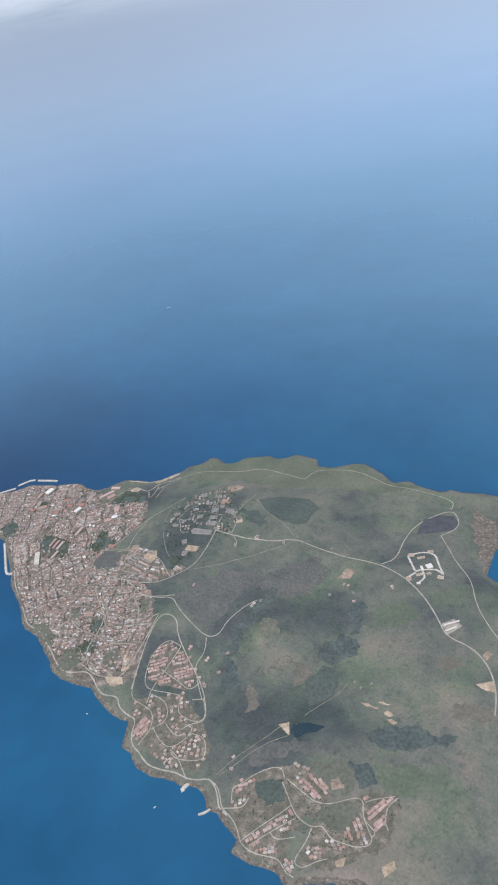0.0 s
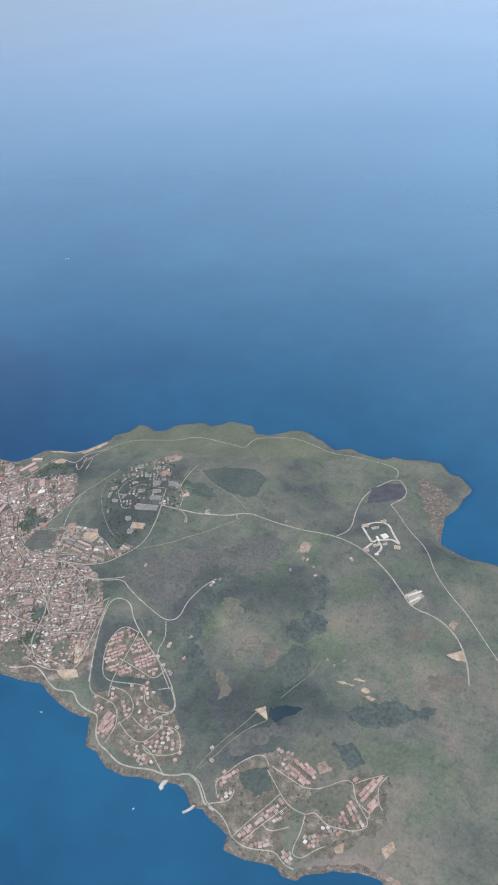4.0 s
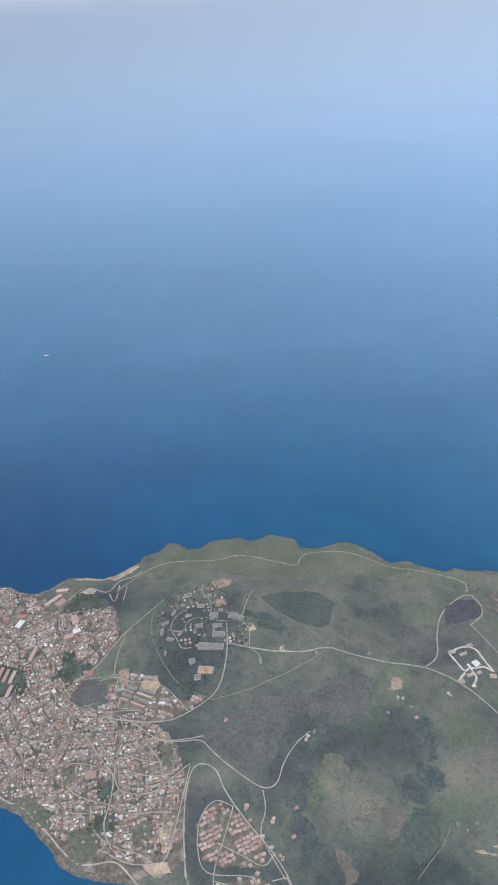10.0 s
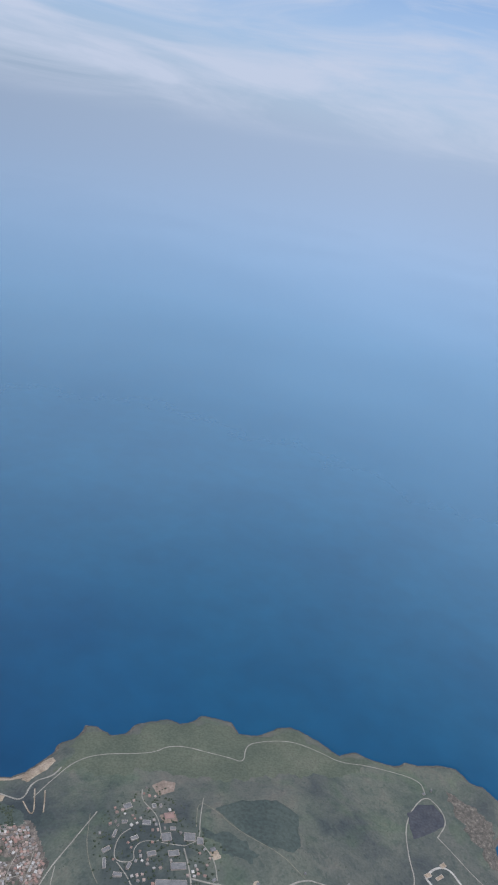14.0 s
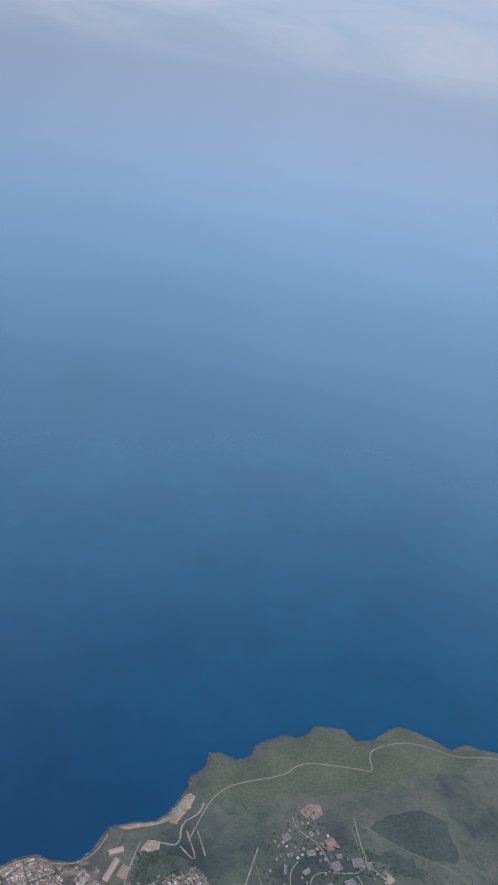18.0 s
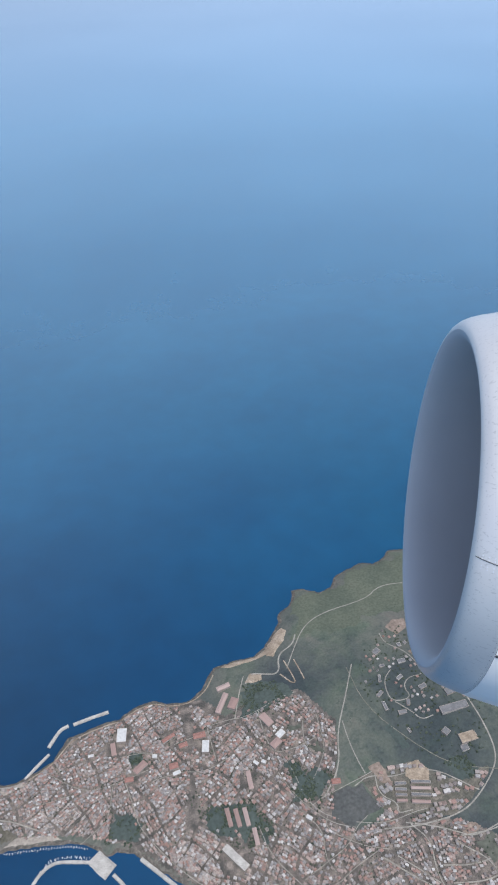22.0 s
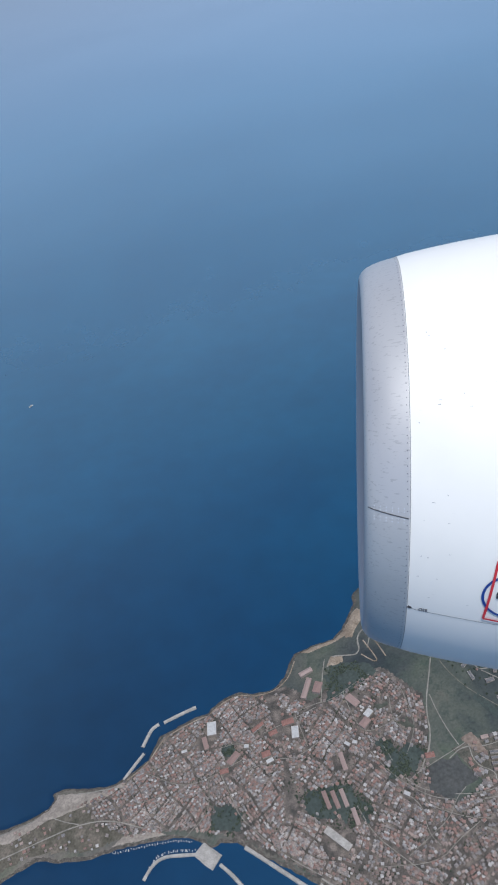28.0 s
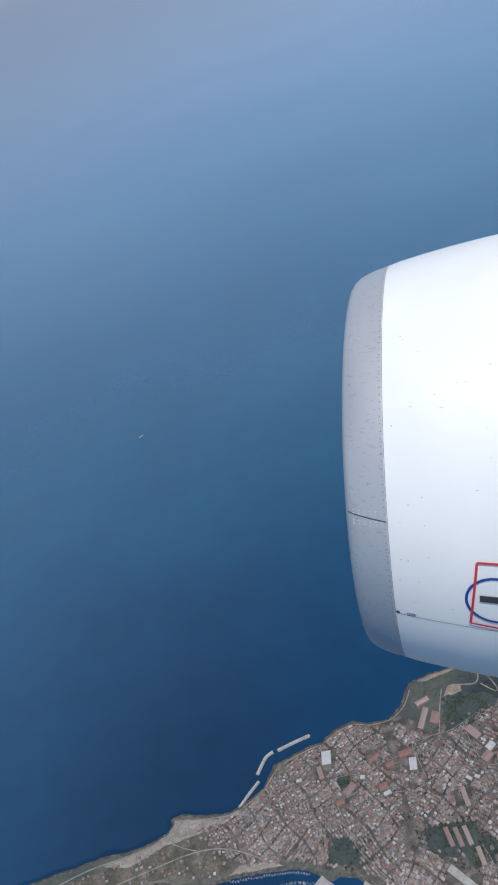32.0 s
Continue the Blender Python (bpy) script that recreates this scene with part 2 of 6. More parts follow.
# land colours drift between green and grey-brown, with dark tufts of brush
ln, ll = M_LAND.node_tree.nodes, M_LAND.node_tree.links
lb = ln["Principled BSDF"]
was = lb.inputs["Base Color"].links[0].from_socket
lgeo = ln.new("ShaderNodeNewGeometry")


def land_noise(scale, detail, low, high, seed):
    shift = ln.new("ShaderNodeVectorMath")
    shift.inputs[1].default_value = (seed, seed * 2, 0)
    ll.new(lgeo.outputs["Position"], shift.inputs[0])
    tex = ln.new("ShaderNodeTexNoise")
    tex.inputs["Scale"].default_value, tex.inputs["Detail"].default_value, tex.inputs["Distortion"].default_value = scale, detail, 0.8
    ll.new(shift.outputs[0], tex.inputs["Vector"])
    r = ln.new("ShaderNodeMapRange")
    r.inputs["From Min"].default_value, r.inputs["From Max"].default_value = low, high
    ll.new(tex.outputs["Fac"], r.inputs["Value"])
    return r.outputs[0]


def land_tint(colour, fac, by):
    mix = ln.new("ShaderNodeMix")
    mix.data_type, mix.blend_type = "RGBA", "MULTIPLY"
    mix.inputs[7].default_value = (*by, 1)
    ll.new(fac, mix.inputs[0])
    ll.new(colour, mix.inputs[6])
    return mix.outputs[2]


was = land_tint(was, land_noise(0.016, 8, 0.44, 0.58, 31.0), (1.0, 0.955, 1.01))
was = land_tint(was, land_noise(0.035, 9, 0.52, 0.62, 77.0), (0.90, 1.0, 0.90))
was = land_tint(was, land_noise(0.30, 6, 0.56, 0.66, 13.0), (0.74, 0.80, 0.82))
ll.new(was, lb.inputs["Base Color"])
M_FALLOW = material("fallow_earth", [(0.3, (0.068, 0.068, 0.058)), (0.7, (0.100, 0.091, 0.078))], scale=0.15, fine=(0.8, 0.2), bump=0.3)
M_TOWN = material("town_ground", [(0.35, (0.056, 0.053, 0.048)), (0.5, (0.098, 0.085, 0.075)), (0.7, (0.192, 0.162, 0.140))], scale=0.25, fine=(2.0, 0.3))
M_COAST = material("yellow_green_pasture", [(0.3, (0.064, 0.077, 0.058)), (0.55, (0.082, 0.093, 0.068)), (0.75, (0.102, 0.106, 0.080))], scale=0.05, detail=10, fine=(0.8, 0.2), bump=0.5)
M_HEATH = material("brown_heath", [(0.3, (0.054, 0.058, 0.057)), (0.7, (0.080, 0.080, 0.075))], scale=0.09, detail=9, fine=(0.7, 0.25), bump=0.5)
M_GREEN = material("green_pasture", [(0.3, (0.058, 0.074, 0.056)), (0.7, (0.078, 0.092, 0.068))], scale=0.07, detail=9, fine=(0.7, 0.2), bump=0.4)
M_BRUSH = material("dark_brush", [(0.3, (0.034, 0.046, 0.048)), (0.7, (0.056, 0.070, 0.066))], scale=0.12, detail=9, fine=(0.6, 0.3), bump=0.6)
M_PLOUGH = material("dark_ploughed_soil", [(0.3, (0.036, 0.040, 0.050)), (0.7, (0.052, 0.054, 0.062))], scale=0.2, fine=(0.8, 0.2), bump=0.3)
M_ROAD = material("pale_road", [(0.3, (0.165, 0.155, 0.135)), (0.7, (0.275, 0.255, 0.225))], scale=0.3, fine=(1.5, 0.15))
M_TRACK = material("dirt_track", [(0.3, (0.105, 0.105, 0.083)), (0.7, (0.175, 0.165, 0.135))], scale=0.2, fine=(1.0, 0.25))
M_FIELD = material("dark_crop_and_park_shade", [(0.3, (0.038, 0.051, 0.048)), (0.7, (0.056, 0.070, 0.062))], scale=0.06, fine=(0.6, 0.25), bump=0.3)
M_GRASS = material("bright_grass", [(0.3, (0.064, 0.071, 0.057)), (0.7, (0.090, 0.092, 0.074))], scale=0.05, fine=(0.6, 0.25), bump=0.3)
M_SAND = material("bare_sand", [(0.3, (0.17, 0.132, 0.098)), (0.5, (0.25, 0.2, 0.15)), (0.7, (0.33, 0.275, 0.22))], scale=0.22, fine=(1.2, 0.25), bump=0.3)
M_SOIL = material("bare_soil", [(0.3, (0.145, 0.113, 0.092)), (0.7, (0.215, 0.168, 0.138))], scale=0.2, fine=(0.8, 0.25), bump=0.3)
M_BEACH = material("beach_sand", [(0.3, (0.20, 0.175, 0.15)), (0.7, (0.29, 0.255, 0.22))], scale=0.25, fine=(0.9, 0.25), bump=0.2)
M_ROCK = material("coast_rock", [(0.3, (0.055, 0.051, 0.046)), (0.55, (0.10, 0.089, 0.076)), (0.75, (0.19, 0.165, 0.14))], scale=0.6, fine=(2.0, 0.35), bump=0.6)
M_CONCRETE = material("concrete", [(0.3, (0.26, 0.245, 0.225)), (0.7, (0.38, 0.36, 0.33))], scale=0.4, fine=(2.0, 0.2))
M_LEAF = material("tree_foliage", [(0.3, (0.025, 0.036, 0.026)), (0.7, (0.054, 0.066, 0.044))], scale=0.6, per_island=0.6)
M_SCRUB = material("low_scrub", [(0.3, (0.038, 0.048, 0.040)), (0.7, (0.068, 0.078, 0.062))], scale=0.6, per_island=0.6)
M_POND = material("pond_water", [(0.3, (0.010, 0.022, 0.030)), (0.7, (0.014, 0.028, 0.036))], scale=0.2, rough=0.1, spec=0.5)
ROOFS = [(0.0, (0.200, 0.115, 0.095)), (0.15, (0.250, 0.162, 0.138)), (0.28, (0.155, 0.118, 0.104)), (0.40, (0.318, 0.248, 0.218)), (0.52, (0.110, 0.101, 0.098)),
         (0.64, (0.255, 0.225, 0.208)), (0.76, (0.185, 0.178, 0.176)), (0.87, (0.350, 0.330, 0.315)), (1.0, (0.52, 0.505, 0.485))]
WALLS = [(0.0, (0.285, 0.238, 0.205)), (0.35, (0.375, 0.328, 0.288)), (0.6, (0.335, 0.282, 0.255)), (0.85, (0.48, 0.45, 0.41))]
TILES = [(0.0, (0.185, 0.118, 0.104)), (0.5, (0.255, 0.178, 0.158)), (1.0, (0.345, 0.275, 0.250))]
M_SUBURB_W = material("isthmus_ground", [(0.35, (0.068, 0.064, 0.048)), (0.55, (0.112, 0.100, 0.080)), (0.7, (0.160, 0.136, 0.112))], scale=0.15, fine=(1.0, 0.3))
M_ROOF_OBJ = material("roof_mixed", ROOFS, scale=2.0, per_object=0.85, fine=(7.0, 0.25))
M_ROOF_ISL = material("roof_mixed_far", ROOFS, scale=2.0, per_island=0.85, fine=(7.0, 0.25))
M_WALL_OBJ = material("wall_render", WALLS, scale=2.0, per_object=0.8)
M_WALL_ISL = material("wall_render_far", WALLS, scale=2.0, per_island=0.8)
M_TILE_OBJ = material("roof_tiles", TILES, scale=3.0, per_object=0.7)
M_WHITE_ROOF = material("white_sheet_roof", [(0.3, (0.34, 0.335, 0.33)), (0.7, (0.46, 0.455, 0.445))], scale=0.8, fine=(3.0, 0.08))
M_GREY_ROOF = material("grey_sheet_roof", [(0.3, (0.095, 0.095, 0.10)), (0.7, (0.165, 0.162, 0.162))], scale=0.6, fine=(2.0, 0.15))

# ---------------------------------------------------------------- land plan (metres)
NORTH_WEST = [(-700, 262), (-600, 284), (-518, 291), (-504, 293), (-489, 292), (-478, 294), (-470, 296), (-467, 300), (-468, 303), (-462, 304),
              (-453, 301), (-443, 299), (-437, 299), (-432, 301), (-426, 303), (-420, 306), (-417, 311), (-413, 317), (-405, 319),
              (-397, 321), (-388, 322), (-380, 327), (-370, 329), (-362, 325), (-352, 325), (-345, 330), (-340, 338), (-337, 342)]
NORTH = [(-324, 344), (-315, 344), (-308, 349), (-302, 357), (-297, 364), (-297, 368), (-289, 374), (-286, 379), (-285, 384), (-279, 384),
         (-270, 379), (-262, 382), (-257, 390), (-248, 393), (-241, 396), (-233, 394), (-227, 396), (-221, 402), (-213, 402), (-204, 400),
         (-199, 392), (-189, 392), (-181, 396), (-176, 400), (-168, 402), (-161, 399), (-153, 394), (-141, 385), (-131, 389), (-120, 384)]
EAST = [(-108, 382), (-102, 386), (-94, 385), (-83, 387), (-72, 386), (-66, 377), (-59, 375), (-51, 364), (-56, 354), (-58, 345), (-64, 337),
        (-65, 327), (-65, 313), (-58, 309), (-48, 304), (-39, 304), (-31, 303), (-29, 291), (-26, 286), (-22, 272), (-21, 258), (-20, 242),
        (-15, 210), (-12, 175), (-22, 140), (-38, 126), (-56, 124)]
SOUTH = [(-61, 125), (-67, 129), (-73, 130), (-85, 127), (-95, 123), (-98, 120), (-103, 120), (-108, 123), (-120, 122), (-128, 123),
         (-128, 129), (-136, 132.5), (-142, 136), (-147, 135.5), (-149, 138.5), (-152, 141.5), (-156.5, 143.5), (-164, 141.5), (-168, 142), (-174, 141.5),
         (-183, 140.5), (-189, 141.5), (-197.5, 147.5), (-203, 148.5), (-206, 157), (-208, 162), (-212, 161.5), (-218, 162), (-228, 166), (-235, 169),
         (-240, 172.5), (-246, 172), (-255, 171.5), (-264, 172.5), (-269.5, 174.5), (-275, 179), (-287, 186.5), (-297.5, 193), (-307, 194.5), (-313, 198),
         (-323, 207), (-329, 212), (-345, 222), (-353, 231)]
HARBOUR = [(-363, 240), (-372, 247), (-380, 254), (-384, 257), (-391, 259), (-396, 258), (-400, 262), (-405, 265), (-412, 267), (-424, 268), (-438, 269),
           (-450, 268), (-462, 270), (-476, 274), (-495, 268), (-560, 252), (-700, 225)]
COAST = np.array(NORTH_WEST + NORTH + EAST + SOUTH + HARBOUR, float)


def rough_line(p, step=2.5, amount=0.9, sway=0.0):
    """The closed outline with a finer, uneven edge; sway: how far it wanders at large."""
    out = []
    for a, b in zip(p, np.roll(p, -1, 0)):
        n = max(1, int(np.hypot(*(b - a)) / step))
        side = np.array([-(b - a)[1], (b - a)[0]]) / (np.hypot(*(b - a)) + 1e-9)
        for k in range(n):
            q = a + (b - a) * k / n
            q = q + sway * np.array([noise.noise(Vector((q[0] * 0.13, q[1] * 0.13, z))) for z in (11.0, 17.0)])
            out.append(q + side * amount * noise.noise(Vector((q[0] * 0.35, q[1] * 0.35, 3.0))))
    return np.array(out)


SHORE = rough_line(COAST)


def inside(poly, x, y):
    poly = np.asarray(poly, float)
    a, b = poly, np.roll(poly, -1, 0)
    hit = np.zeros(np.shape(x), bool)
    for (ax, ay), (bx, by) in zip(a, b):
        if ay != by:
            hit ^= ((ay > y) != (by > y)) & (x < (bx - ax) * (y - ay) / (by - ay) + ax)
    return hit


def line_distance(poly, x, y, closed=True):
    poly = np.asarray(poly, float)
    best = np.full(np.shape(x), 1e9)
    for (ax, ay), (bx, by) in zip(poly if closed else poly[:-1], np.roll(poly, -1, 0) if closed else poly[1:]):
        dx, dy = bx - ax, by - ay
        s = np.clip(((x - ax) * dx + (y - ay) * dy) / (dx * dx + dy * dy + 1e-9), 0, 1)
        best = np.minimum(best, (x - ax - s * dx) ** 2 + (y - ay - s * dy) ** 2)
    return np.sqrt(best)


STEP, X0, Y0, NX, NY = 1.5, -640.0, 100.0, 424, 212
gx, gy = np.meshgrid(X0 + STEP * np.arange(NX), Y0 + STEP * np.arange(NY))
shore_d = np.where(inside(SHORE, gx, gy), 1.0, -1.0) * line_distance(SHORE, gx, gy)
hill = 1.6 + 20 * np.exp(-((gx + 208) / 80) ** 2 - ((gy - 288) / 72) ** 2)
bumps = np.array([[noise.fractal(Vector((x * 0.02, y * 0.02, 0)), 0.9, 2.0, 5) for x in gx[0]] for y in gy[:, 0]])
hill = hill + np.clip(hill - 3, 0, 6) * 0.28 * bumps
cliff = 3.0 + 0.35 * hill
height = np.where(shore_d > 0, 0.15 + hill * (1 - np.exp(-np.maximum(shore_d, 0) / cliff)), np.maximum(0.30 * shore_d, -3.0))


def ground_z(x, y):
    u, v = np.clip((np.asarray(x) - X0) / STEP, 0, NX - 1.001), np.clip((np.asarray(y) - Y0) / STEP, 0, NY - 1.001)
    i, j = u.astype(int), v.astype(int)
    a, b = u - i, v - j
    return (height[j, i] * (1 - a) * (1 - b) + height[j, i + 1] * a * (1 - b) + height[j + 1, i] * (1 - a) * b + height[j + 1, i + 1] * a * b)


def shore_at(x, y):
    i, j = np.clip(((np.asarray(x) - X0) / STEP).astype(int), 0, NX - 1), np.clip(((np.asarray(y) - Y0) / STEP).astype(int), 0, NY - 1)
    return shore_d[j, i]


def mesh_object(name, verts, faces, mat, parent=None, smooth=False, label=""):
    me = bpy.data.meshes.new(name)
    me.from_pydata([tuple(map(float, v)) for v in verts], [], [tuple(map(int, f)) for f in faces])
    me.materials.append(mat)
    if smooth:
        me.polygons.foreach_set("use_smooth", [True] * len(me.polygons))
    me.update()
    ob = new(name, me)
    ob.parent = parent
    if label:
        ob["label"] = label
    return ob


def sheet(name, mat, nx, ny, verts, keep=None, smooth=True):
    i, j = np.meshgrid(np.arange(nx - 1), np.arange(ny - 1))
    a = (j * nx + i).ravel()
    if keep is not None:
        a = a[keep.ravel()]
    return mesh_object(name, verts, np.stack([a, a + 1, a + nx + 1, a + nx], 1), mat, smooth=smooth)


keep = (shore_d > -2.2)
keep = keep[:-1, :-1] | keep[1:, 1:]
land = tagged(sheet("ground", M_LAND, NX, NY, np.stack([gx.ravel(), gy.ravel(), height.ravel()], 1), keep),
       "green and brown hilly peninsula of scrub and pasture", "land", kind="structure")
dry = np.full(gx.shape, 0.5)
for x, y, r, v in [(-185, 228, 34, -0.34), (-150, 178, 22, -0.30), (-116, 196, 20, -0.30), (-140, 255, 22, -0.20), (-240, 258, 16, -0.25), (-128, 165, 14, -0.15),
                   (-300, 322, 16, -0.30), (-240, 300, 28, -0.22), (-65, 300, 14, -0.18), (-72, 150, 34, 0.34), (-150, 209, 11, 0.24), (-158, 222, 9, 0.2), (-140, 232, 14, 0.16),
                   (-160, 226, 9, 0.2), (-50, 222, 28, 0.22), (-105, 240, 20, 0.1), (-240, 372, 34, 0.10), (-280, 360, 18, 0.1), (-190, 388, 26, 0.14), (-140, 372, 28, 0.12), (-195, 345, 30, 0.08), (-130, 330, 30, 0.05),
                   (-470, 285, 40, 0.35), (-85, 185, 18, -0.12), (-210, 220, 8, 0.2), (-253, 268, 12, -0.1), (-118, 152, 12, -0.2)]:
    dry += v * np.exp(-((gx - x) ** 2 + (gy - y) ** 2) / r ** 2)
dry += np.where((gy < 235) & (shore_d > 0), 0.26 * np.exp(-np.maximum(shore_d, 0) / 3.0), 0.22 * np.exp(-np.maximum(shore_d, 0) / 2.5))  # bare rims of the coast
tint = land.data.attributes.new("dryness", "FLOAT", "POINT")
tint.data.foreach_set("value", dry.ravel())
# rocks along the waterline
sp = rough_line(COAST, 0.9, 0.9)
st = np.roll(sp, -1, 0) - np.roll(sp, 1, 0)
inward = np.stack([st[:, 1], -st[:, 0]], 1) / (np.hypot(*st.T)[:, None] + 1e-9)
wide = np.array([1.0 + 1.1 * noise.noise(Vector((x * 0.09, y * 0.09, 7))) + 0.7 * noise.noise(Vector((x * 0.6, y * 0.6, 2))) for x, y in sp]).clip(0.35, 3)[:, None] * np.where(sp[:, 1] < 235, 1.7, 1.0)[:, None]
bands = [sp - inward * 0.5, sp + inward * wide * 0.5, sp + inward * wide]
sv = np.concatenate([np.c_[q, ground_z(q[:, 0], q[:, 1]) + z] for q, z in zip(bands, (0.05, 0.22, 0.06))])
sn_ = len(sp)
tagged(mesh_object("shore_rocks", sv, [(k * sn_ + i, (k + 1) * sn_ + i, (k + 1) * sn_ + (i + 1) % sn_, k * sn_ + (i + 1) % sn_) for k in range(2) for i in range(sn_)], M_ROCK),
       "brown rocks and shingle along the waterline", "shore", kind="structure")

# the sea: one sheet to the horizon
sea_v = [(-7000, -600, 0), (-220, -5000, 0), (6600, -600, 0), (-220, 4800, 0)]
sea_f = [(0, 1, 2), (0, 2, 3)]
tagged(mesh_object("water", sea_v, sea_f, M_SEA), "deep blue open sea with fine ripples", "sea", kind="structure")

# ---------------------------------------------------------------- draped surfaces


def resample(points, step):
    p = np.array(points, float)
    for _ in range(2):  # rounded corners
        q = [p[0]]
        for a, b in zip(p[:-1], p[1:]):
            q += [0.75 * a + 0.25 * b, 0.25 * a + 0.75 * b]
        p = np.array(q + [p[-1]])
    d = np.r_[0, np.cumsum(np.hypot(*np.diff(p, axis=0).T))]
    s = np.linspace(0, d[-1], max(2, int(d[-1] / step) + 1))
    return np.stack([np.interp(s, d, p[:, 0]), np.interp(s, d, p[:, 1])], 1)


ROAD_LINES = []


def road(name, points, width, mat=None, label="", lift=0.14, kind="structure", category="road"):
    p = resample(points, 1.2)
    ROAD_LINES.append((p, width))
    t = np.gradient(p, axis=0)
    side = np.stack([-t[:, 1], t[:, 0]], 1) / (np.hypot(*t.T)[:, None] + 1e-9)
    w = width / 2 * (1 + 0.15 * np.array([noise.noise(Vector((x * 0.2, y * 0.2, 9))) for x, y in p]))[:, None]
    rows = [p - side * w, p, p + side * w]
    v = np.concatenate([np.c_[r, np.maximum(ground_z(r[:, 0], r[:, 1]), 0.2) + lift] for r in rows])
    n = len(p)
    f = [(k * n + i, k * n + i + 1, (k + 1) * n + i + 1, (k + 1) * n + i) for k in range(2) for i in range(n - 1)]
    return tagged(mesh_object(name, v, f, mat or M_ROAD, smooth=True), label, category, kind=kind)


def patch(name, poly, mat, label, category, lift=0.15, step=0.8, ragged=0.8, kind="structure"):
    """A plot of land draped over the ground."""
    poly = rough_line(np.array(poly, float), 1.2, ragged, 1.5 * ragged if ragged >= 0.8 else 0.0)
    lo, hi = poly.min(0) - step, poly.max(0) + step
    nx, ny = int((hi[0] - lo[0]) / step) + 2, int((hi[1] - lo[1]) / step) + 2
    x, y = np.meshgrid(lo[0] + step * np.arange(nx), lo[1] + step * np.arange(ny))
    ins, d = inside(poly, x, y), line_distance(poly, x, y)
    sd = np.minimum(np.where(ins, d, -d), shore_at(x, y) - 0.3)
    z = np.maximum(ground_z(x, y), 0.15) + np.clip(sd * 0.6, -0.6, lift)
    cell = sd > -step * 1.2
    cell = cell[:-1, :-1] & cell[1:, 1:] & cell[:-1, 1:] & cell[1:, :-1]
    ob = sheet(name, mat, nx, ny, np.stack([x.ravel(), y.ravel(), z.ravel()], 1), cell)
    return tagged(ob, label, category, kind=kind)


TOWN = [(-349, 228), (-308, 197), (-275, 183), (-258, 177), (-240, 178), (-226, 182), (-221, 189), (-226, 204), (-227, 219), (-238, 233),
        (-253, 242), (-273, 248), (-289, 244), (-294, 262), (-288, 277), (-285, 292), (-297, 312), (-316, 314), (-335, 308), (-345, 320),
        (-358, 322), (-372, 326), (-391, 319), (-411, 315), (-419, 309), (-431, 299), (-449, 294), (-445, 280), (-430, 272), (-412, 269),
        (-398, 265), (-380, 256), (-365, 243)]
TOWN_GROUND = [(p[0] + 4 * (p[0] + 330) / 120, p[1] + 5 * (p[1] - 255) / 70) for p in TOWN]
patch("ground", TOWN_GROUND, M_TOWN, "grey-brown paved ground of the old town", "town ground", lift=0.06, step=1.5)
ISTHMUS = [(-560, 262), (-520, 284), (-490, 288), (-470, 291), (-449, 294), (-444, 282), (-430, 272), (-452, 271), (-476, 276), (-500, 271), (-540, 258)]
patch("ground", ISTHMUS, M_SUBURB_W, "dusty brown ground of the narrow isthmus", "ground", lift=0.05, step=1.5)
